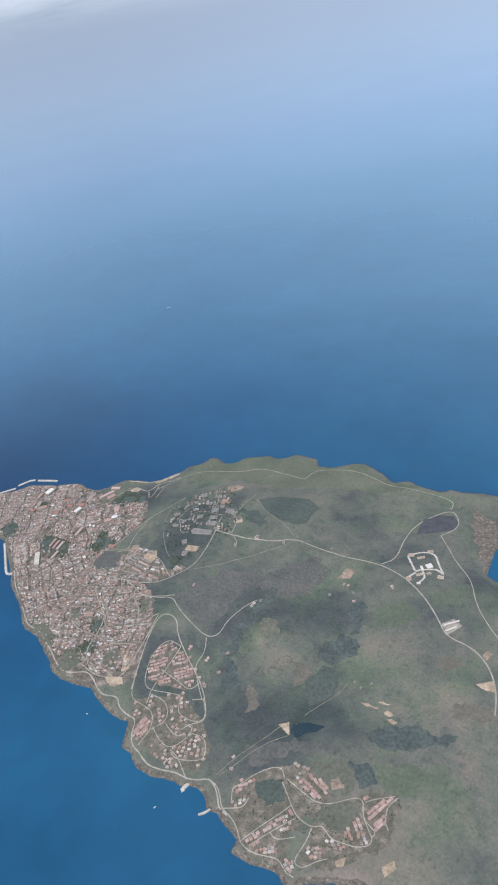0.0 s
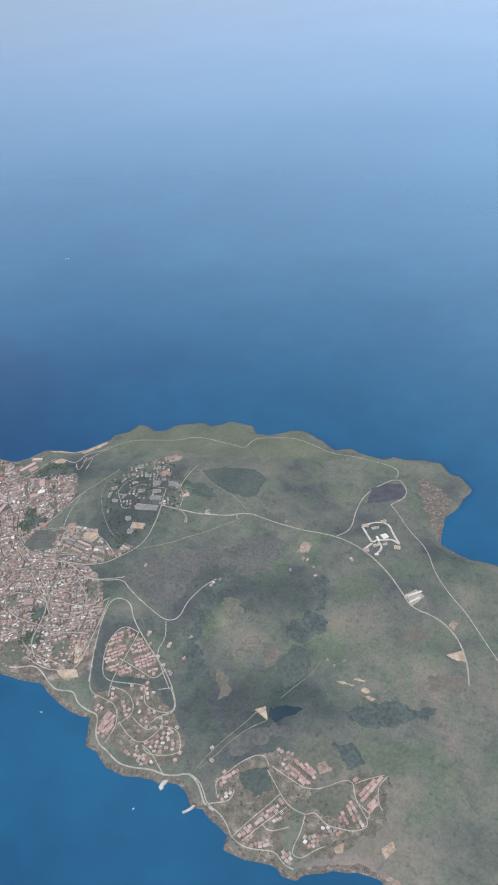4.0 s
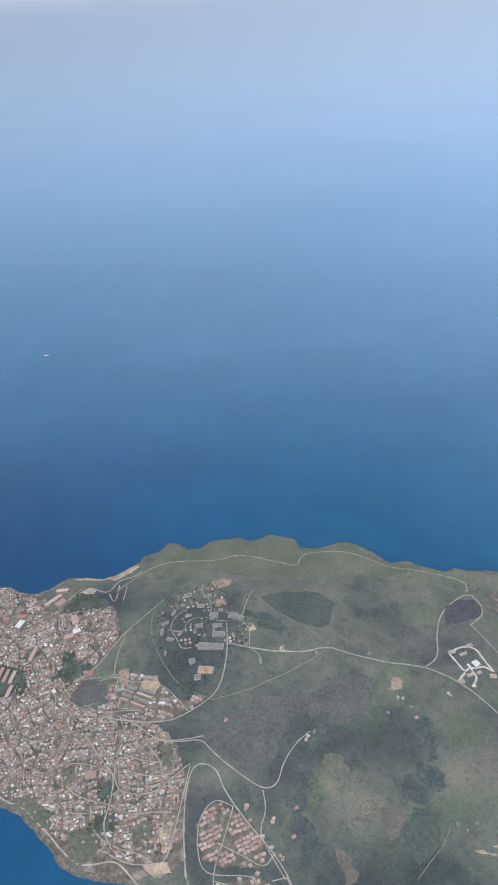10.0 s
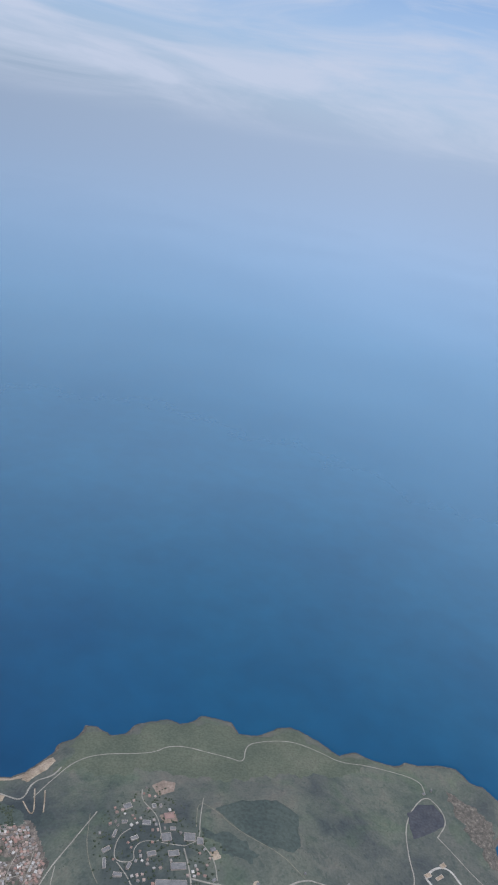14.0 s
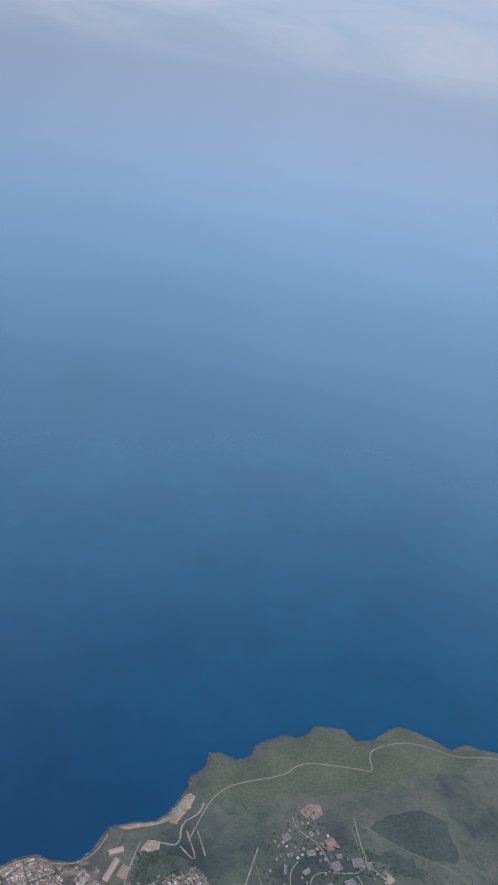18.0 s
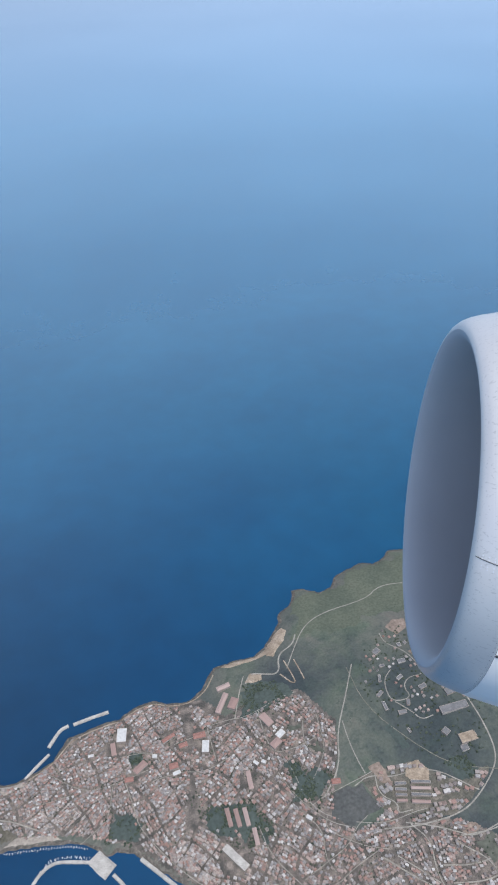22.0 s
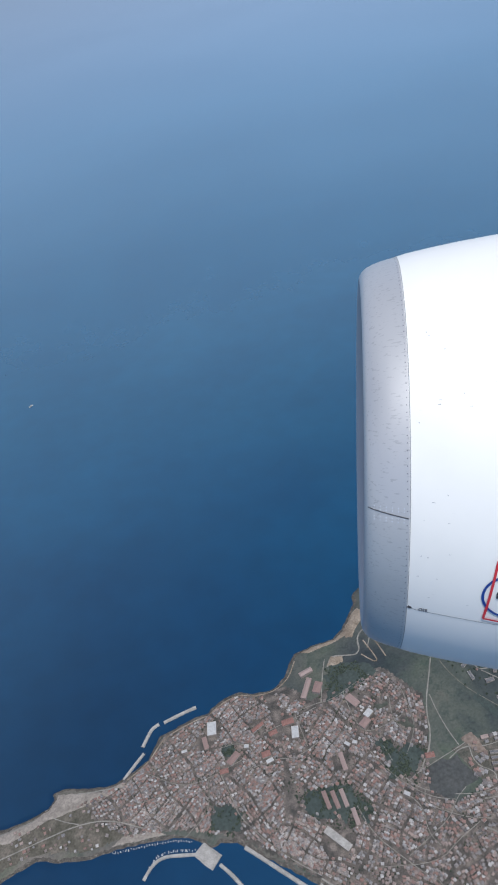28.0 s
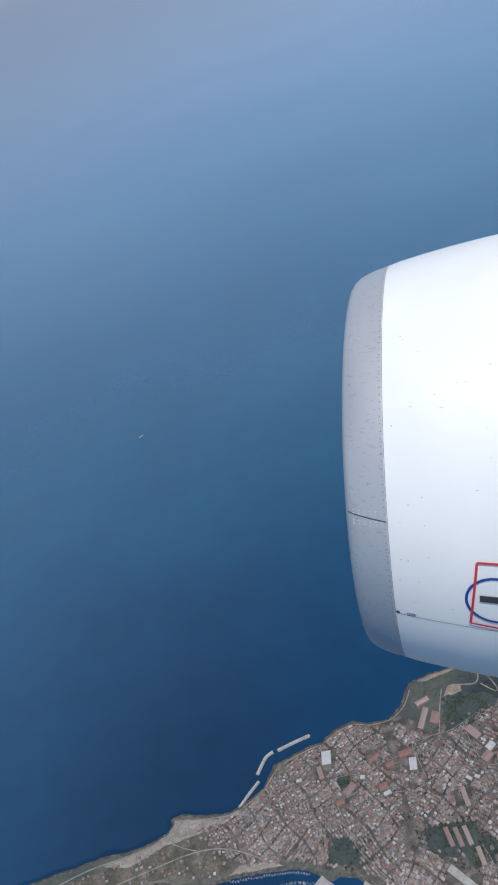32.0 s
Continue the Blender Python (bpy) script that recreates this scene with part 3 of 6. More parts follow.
DISTRICTS = {
    "campus": [(-267, 301), (-262, 326), (-246, 340), (-226, 314), (-213, 301), (-211, 292), (-221, 284), (-230, 281), (-252, 283)],
    "hill": [(-282, 266), (-258, 266), (-240, 253), (-225, 256), (-226, 252), (-237, 245), (-247, 240), (-274, 246)],
    "grid": [(-217.6, 197.9), (-211, 207.7), (-194.7, 204.2), (-184.7, 194.1), (-185.9, 185.7), (-201.1, 183.4), (-211, 184.5)],
    "shore": [(-211, 172), (-188, 184), (-171, 173), (-159, 162), (-160, 150), (-170, 146), (-187, 149), (-200, 155), (-207, 162)],
    "shore_rows": [(-201.1, 160.2), (-199.4, 165.7), (-195.6, 163.6), (-194.1, 158.4), (-196.5, 152.7), (-199.4, 154)],
    "shore_villas": [(-175.7, 163.6), (-165.8, 164.5), (-160.8, 162.3), (-161, 155.3), (-175.2, 151.3), (-176.4, 154.7)],
    "shore_hotel": [(-177.8, 148.8), (-172.5, 150.7), (-168.7, 146.9), (-174.2, 144.6)],
    "terrace": [(-113.4, 161.2), (-109.8, 166.4), (-100, 163.6), (-100.2, 156.7), (-103.7, 155.8)],
    "rows": [(-84.1, 163.8), (-72.5, 169.7), (-74.9, 162.6), (-71, 155.2), (-74.6, 151.7), (-79, 155.5)],
    "rows_b": [(-85.9, 151.1), (-83.1, 155), (-75.2, 147.1), (-78.7, 143.7), (-85.8, 144.8), (-87.7, 146.5)],
    "rows_c": [(-94.9, 144.6), (-91.3, 144.9), (-84, 141.9), (-87.4, 138.6), (-92.5, 140.6)],
    "slope": [(-124.5, 128.8), (-118.9, 136.4), (-111.5, 147.6), (-108.6, 145.6), (-108.9, 139.6), (-115.7, 135.3), (-120.3, 127)],
    "slope_b": [(-120.8, 125.5), (-111.5, 132.1), (-108.3, 128), (-113.8, 126.8)],
    "slope_c": [(-106.7, 127.5), (-102.9, 129.8), (-100.6, 124.9), (-103.6, 123.6)],
    "lower": [(-99.8, 136.1), (-93.7, 137.6), (-90.6, 134.7), (-97.4, 131.1)],
    "bay": [(-141, 149), (-131.9, 158.8), (-130, 155.3), (-138.3, 145.3)],
    "bay_b": [(-138.7, 143.7), (-131.4, 147.6), (-130.9, 141.7), (-136, 140.1)],
    "bay_c": [(-119.9, 167.8), (-116.8, 169.9), (-110.1, 167), (-115.3, 161.1)],
}
M_SUBURB = material("suburb_ground", [(0.35, (0.066, 0.066, 0.054)), (0.55, (0.097, 0.089, 0.073)), (0.72, (0.165, 0.143, 0.120))], scale=0.3, fine=(1.5, 0.3))
for points in ([(-141, 150), (-125, 165), (-108, 168), (-98, 160), (-100, 150), (-108, 140), (-102, 124), (-125, 125), (-138, 138)],
               [(-100, 150), (-84, 166), (-71, 171), (-67, 152), (-84, 133), (-100, 125)]):
    patch("ground", points, M_SUBURB, "brownish open ground round the bay houses", "ground", lift=0.03, ragged=2.0)
for key in DISTRICTS:
    if key == "campus" or key.startswith("shore_"):
        continue
    patch("ground", DISTRICTS[key], M_SUBURB, "dusty ground between suburban houses", "ground", lift=0.05)

patch("field", [(-212, 327.2), (-200.9, 333.9), (-181.4, 337.8), (-171.2, 329.8), (-171.9, 311.7), (-175.4, 305.8), (-187.1, 306.6), (-199.9, 313)], M_FIELD, "dark green crop field on the plateau", "field")
patch("field", [(-218.5, 315.1), (-205.7, 311.8), (-192.2, 302.9), (-195.2, 295.7), (-209.4, 301.6)], M_FIELD, "dark meadow below the campus", "field", ragged=2.0)
patch("field", [(-110, 348), (-102, 355), (-93, 357), (-89, 351), (-90, 344), (-99, 338), (-110, 332)], M_PLOUGH, "dark ploughed field inside the road bend", "field", ragged=0.5)
patch("water", [(-128, 186.5), (-121, 190), (-113, 190.5), (-115.5, 186.5), (-120, 184), (-123, 180), (-127, 182.5)], M_POND, "small dark reservoir behind its dam", "pond", lift=0.1, ragged=0.3)
patch("sand", [(-134.2, 184), (-129.8, 187), (-126.6, 180)], M_SAND, "pale sandy dam face", "dam", lift=0.14, step=0.5, ragged=0.15)
patch("sand", [(-244.4, 340.2), (-239, 345), (-232.3, 343.8), (-232.8, 337.4), (-240, 333.5)], M_SOIL, "orange bare plot above the campus", "bare plot", ragged=0.4)
patch("sand", [(-139.4, 277.7), (-137.2, 287.2), (-132.1, 287.3), (-132.9, 280.7)], M_SOIL, "reddish bare field", "bare plot", ragged=0.4)
patch("sand", [(-54.2, 236.5), (-46.4, 241.4), (-43.8, 234.9), (-48.9, 234.4)], M_SAND, "pale orange bare field by the hill road", "bare plot", ragged=0.3)
patch("sand", [(-54.6, 254.9), (-52.7, 258.7), (-49.9, 257.1), (-51.8, 252)], M_SOIL, "small reddish bare field", "bare plot", ragged=0.3)
patch("sand", [(-234, 196), (-228, 198), (-224, 187), (-228, 184)], M_SAND, "pale building site at the town edge", "bare plot", ragged=0.4)
patch("sand", [(-236, 179), (-225, 182), (-222, 178), (-229, 175)], M_SAND, "pale sandy lot above the shore road", "bare plot", ragged=0.4)
patch("sand", [(-309, 341), (-308, 348), (-302.5, 355.5), (-296.5, 358.5), (-294.5, 355), (-297.5, 348.5), (-302, 345), (-305, 340)], M_SAND, "orange eroded cliff above the beach", "cliff", ragged=0.8)
patch("sand", [(-322.6, 327.1), (-319.4, 332.4), (-313.4, 330.5), (-313.7, 327.1), (-318.8, 325.8)], M_SAND, "sandy turning place above the beach", "bare plot", ragged=0.5)
patch("sand", [(-250.1, 237.1), (-247.5, 238.9), (-244.7, 235.6), (-238.4, 235.3), (-237.7, 232.6), (-243.4, 231.2)], M_SOIL, "reddish bare slope above the housing", "bare plot", ragged=0.9)
patch("sand", [(-335, 341.5), (-324, 343.2), (-313, 344), (-308.5, 347), (-308, 342.5), (-317, 340.5), (-330, 339)], M_SAND, "pale strip of beach under the cliff", "beach", ragged=0.4)
patch("sand", [(-261.9, 260), (-259.1, 265.2), (-254, 265.6), (-250.7, 260), (-252.6, 254.6), (-259, 256.1)], M_SAND, "sandy excavation beside the hill estate", "bare plot", ragged=0.6)
patch("sand", [(-276.5, 268.6), (-270.5, 269.4), (-267.3, 258.4), (-272.5, 260.1)], M_SOIL, "bare building plot beside the hill estate", "bare plot", ragged=0.4)
patch("field", [(-243.6, 260.8), (-237.6, 262.5), (-232.3, 258.8), (-232.1, 253), (-238.9, 252)], M_FIELD, "dark wooded hollow below the campus", "field", ragged=0.6)
patch("field", [(-263.8, 283.7), (-260.5, 285.4), (-255.1, 271.5), (-258.9, 271.6)], M_FIELD, "dark strip of trees by the track", "field", ragged=0.5)
patch("sand", [(-247.3, 235.4), (-239.9, 235.9), (-236.9, 232.8), (-244.5, 230.9)], M_SOIL, "reddish bare slope", "bare plot", ragged=0.8)
patch("field", [(-140.4, 218.8), (-134.3, 219), (-129, 216.5), (-132, 208), (-135.8, 205)], M_FALLOW, "grey-brown fallow field on the slope", "field", ragged=1.0)
patch("field", [(-129, 214), (-126.2, 222), (-118.5, 221), (-114.8, 213.3), (-116.8, 205), (-124, 198), (-130.3, 202)], M_FIELD, "dark green crop beside the fallow field", "field", ragged=1.6)
patch("field", [(-309, 200), (-299.9, 204.1), (-283, 197), (-285.5, 193.5), (-299.6, 195.2)], M_GRASS, "open olive lot above the shore road", "field", ragged=1.0)
patch("sand", [(-503, 288), (-478, 292), (-467, 299), (-467, 302), (-444, 297), (-433, 299), (-431, 297), (-445, 292), (-470, 290), (-489, 284)], M_BEACH,
      "brown sandy beach along the isthmus", "beach", ragged=0.5)
patch("sand", [(-441, 270), (-435, 273), (-419, 272), (-414, 268), (-424, 269)], M_BEACH, "brown sandy harbour front", "beach", ragged=0.3)
patch("yard", [(-78.3, 268.2), (-73, 273.9), (-68, 270.5), (-73.4, 261.8)], M_ROAD, "pale gravel yard of the farm sheds", "yard", ragged=0.2)
patch("yard", [(-239, 321.1), (-231.7, 324), (-229.6, 317.1), (-235.8, 315.7)], M_SOIL, "reddish paved campus yard", "yard", ragged=0.2)
patch("sand", [(-68.7, 139.1), (-64.6, 143.9), (-62.9, 140.6), (-66.4, 136.1)], M_SAND, "orange sand pit above the southern cliffs", "sand pit", ragged=0.5)
patch("sand", [(-86.9, 134.6), (-83, 138.1), (-82.5, 134.1), (-85.5, 132.8)], M_SAND, "small orange sand pit", "sand pit", ragged=0.4)
patch("sand", [(-67.4, 129.5), (-63.2, 130.2), (-59.9, 130.6), (-57.3, 126.3), (-59.2, 122.3), (-64, 126.6)], M_SOIL, "eroded orange cliff at the southern shore", "cliff", ragged=1.0)
patch("field", [(-131.9, 153.7), (-121.4, 159.8), (-115.8, 151.1), (-122.3, 145.5), (-128.3, 146.9)], M_FIELD, "dark brown burnt slope", "field", ragged=1.5)
patch("field", [(-100.9, 152.3), (-85.8, 161.7), (-82.7, 153.9), (-89, 145.3), (-100.4, 148.6)], M_GRASS, "green meadow among the suburb rows", "field", ragged=0.8)
patch("sand", [(-101.8, 166.4), (-97.7, 168.9), (-93.2, 166), (-98.5, 161.6)], M_SOIL, "bare reddish earth beside new terraces", "bare plot", ragged=0.8)
patch("sand", [(-215.2, 300.8), (-211.1, 302.4), (-208.7, 298.3), (-212.7, 296.3)], M_SAND, "sandy plot by the road", "bare plot", ragged=0.2)
patch("sand", [(-195.3, 288.2), (-192.7, 289.3), (-191.7, 285.3), (-194.3, 284.6)], M_SAND, "sandy pad by the plateau road", "bare plot", ragged=0.2)

for points, mat, label in [
        ([(-295, 346), (-287, 362), (-288, 373), (-283, 380), (-262, 379), (-248, 390), (-225, 393), (-205, 394), (-188, 389), (-165, 396), (-140, 381), (-122, 381), (-135, 368), (-170, 360),
          (-200, 350), (-225, 348), (-250, 352), (-266, 344), (-280, 350)], M_COAST, "yellow-green pasture behind the northern cliffs"),
        ([(-182, 257), (-167, 276), (-153, 288), (-145, 281), (-147, 269), (-150, 261), (-160, 252), (-169, 251)], M_HEATH, "grey-brown heath below the plateau road"),
        ([(-222, 234), (-201, 256), (-178, 266), (-180, 254), (-188, 240), (-190, 229), (-197, 221), (-210, 228)], M_HEATH, "grey-brown heath above the housing grid"),
        ([(-168, 232), (-161, 239), (-155, 232), (-161, 225)], M_GRASS, "yellowish dry grass on a spur"),
        ([(-132, 234), (-123, 244), (-114, 243), (-112, 233), (-120, 225), (-129, 225)], M_BRUSH, "dark green brush in a hollow"),
        ([(-126, 266), (-120, 269), (-115, 247), (-120, 245)], M_BRUSH, "dark brush along a gully"),
        ([(-84, 367), (-73, 361), (-63, 350), (-59, 332), (-63, 314), (-71, 326), (-79, 343)], M_ROCK, "grey scree above the eastern cliffs"),
        ([(-76, 247), (-62, 250), (-58, 247), (-67, 240), (-75, 239)], M_FALLOW, "worn brown pasture by the hill road"),
        ([(-156.7, 195.5), (-151.9, 198.7), (-147.5, 190.5), (-150.5, 184.1), (-154.2, 188.7)], M_FALLOW, "worn reddish clearing on the slope"),
        ([(-115, 266), (-100, 277), (-91, 270), (-95, 261), (-108, 254)], M_GREEN, "green pasture beside the plateau road"),
        ([(-143, 168), (-126, 178), (-113, 182), (-100, 182), (-110, 176), (-123, 172), (-135, 163), (-139, 160)], M_HEATH, "dark grey heath below the reservoir"),
        ([(-110, 171), (-99, 181), (-88, 168), (-94, 161), (-98, 161), (-101, 163)], M_GRASS, "olive-brown field behind the terraces"),
        ([(-96, 181), (-87, 179), (-81, 170), (-86, 168), (-94, 174)], M_BRUSH, "strip of dark brush beside a field"),
        ([(-84, 179), (-72, 185), (-61, 187), (-62, 177), (-70, 170), (-81, 171)], M_GREEN, "fresh green pasture"),
        ([(-62, 224), (-45, 228), (-43, 217), (-58, 215)], M_FALLOW, "pinkish dry pasture on the ridge"),
        ([(-97, 194), (-77, 204), (-53, 206), (-64, 196), (-83, 188)], M_BRUSH, "dark brush in the upper valley"),
        ([(-171, 259), (-164, 257), (-170, 233), (-174, 217), (-161, 193), (-169, 191), (-178, 212), (-176, 233)], M_BRUSH, "dark brush filling the long valley")]:
    patch("field", points, mat, label, "field", lift=0.09, ragged=2.6)

for x, y, wide, deep in [(-96.9, 208.6, 4.5, 0.9), (-90.7, 212.5, 4.0, 0.8), (-87.1, 206.4, 1.8, 2.0), (-84.7, 203.1, 2.2, 1.2)]:
    patch("rock", [(x - wide, y - deep * 0.3), (x - wide * 0.2, y + deep), (x + wide, y + deep * 0.4), (x + wide * 0.5, y - deep), (x - wide * 0.4, y - deep * 0.8)], M_SAND,
          "pale bare outcrop on the scrub slope", "outcrop", step=0.5, ragged=0.9)

W = 0.6
road("road", [(-222, 287), (-210, 285), (-194, 285), (-182, 287), (-171, 294), (-163, 294), (-149, 294), (-135, 296), (-121, 299), (-108, 295), (-98, 289),
              (-88, 280), (-80, 270), (-74, 261), (-60, 258), (-50, 249), (-44, 236), (-42, 222)], W * 1.2, label="pale main road over the plateau")
road("road", [(-121, 299), (-114, 307), (-115, 323), (-112, 343), (-97, 363), (-90, 356), (-88, 346), (-96, 336)], W, label="pale road to the cliff edge")
road("road", [(-96, 336), (-90, 328), (-82, 316), (-71, 305), (-65, 288), (-56, 275), (-46, 264), (-36, 248), (-27, 235), (-19, 230)], W * 0.8, label="thin road down the eastern slope")
road("road", [(-300, 330), (-294, 341), (-286, 354), (-274, 361), (-247, 364), (-237, 373), (-219, 371), (-205, 368), (-197, 364), (-196, 379),
              (-187, 385), (-170, 388), (-156, 384), (-141, 377), (-123, 378), (-97, 373), (-96, 363)], W * 0.9, label="pale road along the cliff tops")
road("track", [(-171, 292), (-183, 278), (-198, 266), (-207, 259), (-222, 253)], W * 0.8, M_TRACK, label="faint dirt track across pasture")
road("track", [(-221, 315), (-221, 332), (-213, 327), (-201, 313), (-181, 303), (-171, 294)], W * 0.7, M_TRACK, label="faint track round the dark field")
road("road", [(-226, 302), (-222, 287), (-220, 273), (-220, 260), (-224, 253), (-234, 245), (-244, 240), (-261, 239), (-277, 242)], W, label="pale road past the campus")
road("road", [(-247, 232), (-233, 231), (-223, 234), (-216, 228), (-205, 222), (-191, 216), (-185, 219), (-184, 229), (-180, 239), (-174, 246)], W * 0.8, label="narrow pale hillside road")
road("road", [(-191, 216), (-188, 208), (-190, 200), (-184, 192), (-176, 183)], W * 0.7, label="narrow pale suburban road")
road("road", [(-216, 177), (-222, 196), (-225, 213), (-223, 223), (-213, 222), (-208, 213), (-195, 202), (-187, 196), (-179, 189), (-172, 180), (-169, 173),
              (-176, 169), (-178, 165)], W * 0.9, label="pale ring road round the housing grid")
road("road", [(-137, 136), (-142, 137.5), (-144.5, 141.5), (-148.5, 146), (-153, 148), (-158, 145.5), (-164, 144.5), (-169, 145.5), (-180, 143.5), (-186, 144.5),
              (-192, 148), (-197.5, 150), (-201.5, 155), (-204, 163.5), (-211, 164), (-217.5, 166.5), (-220.5, 171), (-230, 169.5), (-236, 172.5), (-241.5, 176.5),
              (-247.5, 179), (-254, 176.5), (-262, 174.8), (-271, 179.5), (-278, 184.5), (-288, 190), (-296, 195), (-307.5, 196.8), (-313.5, 201), (-320.5, 207), (-339, 220),
              (-352, 233)], W * 1.1, label="pale shore road along the southern bay")
road("track", [(-150.3, 150.4), (-147.1, 158.5), (-142.5, 167.1), (-136.4, 176.4), (-132.5, 183.7)], 0.35, M_TRACK, label="pale stony stream bed up the valley")
road("track", [(-149, 150.8), (-144.2, 158), (-140.6, 165.5), (-134.4, 174.1), (-127.4, 180)], 0.35, M_TRACK, label="thin pale track along the valley stream")
road("track", [(-124.4, 192.4), (-117.9, 202.5), (-113.3, 208.8), (-110.5, 218.1)], 0.3, M_TRACK, label="faint track above the reservoir")
road("road", [(-281, 232), (-267, 219), (-259, 214), (-257, 201), (-257, 191), (-250, 183)], W, label="pale town avenue")
road("road", [(-298, 261), (-288, 272), (-285, 288), (-277, 303), (-268, 322)], W, label="pale road between town and green belt")
road("track", [(-271, 321), (-269, 297), (-254, 273), (-240, 259), (-222, 253)], W * 0.6, M_TRACK, label="faint track round the campus")
road("road", [(-322.4, 326.6), (-319.1, 332.4), (-313.4, 330.5), (-304.1, 327.5), (-303.1, 340.2), (-293.8, 344.2), (-290.9, 350.5)], W * 1.3, label="sandy road below the cliff")
road("road", [(-304.1, 327.5), (-298.9, 319.9), (-297.1, 320.6), (-300.6, 335.6)], W, M_SAND, label="sandy loop road on the eroded slope")
road("road", [(-295.4, 334.6), (-294.1, 328.8), (-292.9, 321.0)], W, M_SAND, label="inner sandy loop on the eroded slope")
road("road", [(-322.7, 331.7), (-326, 323.9), (-331, 308.5)], W * 0.8, label="pale lane beside the walled wood")
road("path", [(-431, 299), (-424, 302.5), (-418, 307), (-411, 315.3), (-397, 319.2), (-387, 320.6), (-379, 325.2), (-370, 327.2), (-362, 323.4), (-351, 323.6), (-343, 328.5), (-338, 337)], 0.7, M_SAND,
     label="pale shoreline promenade below the old town")
road("road", [(-560, 270), (-520, 287), (-489, 290), (-471, 293), (-464, 300), (-450, 298), (-435, 297)], W * 1.2, label="pale promenade along the isthmus beach")
road("road", [(-560, 260), (-505, 276), (-476, 281), (-455, 284), (-440, 282), (-425, 274)], W, label="pale road along the isthmus")
road("road", [(-471, 293), (-462, 287), (-455, 284)], W * 0.8, label="short pale lane across the isthmus")

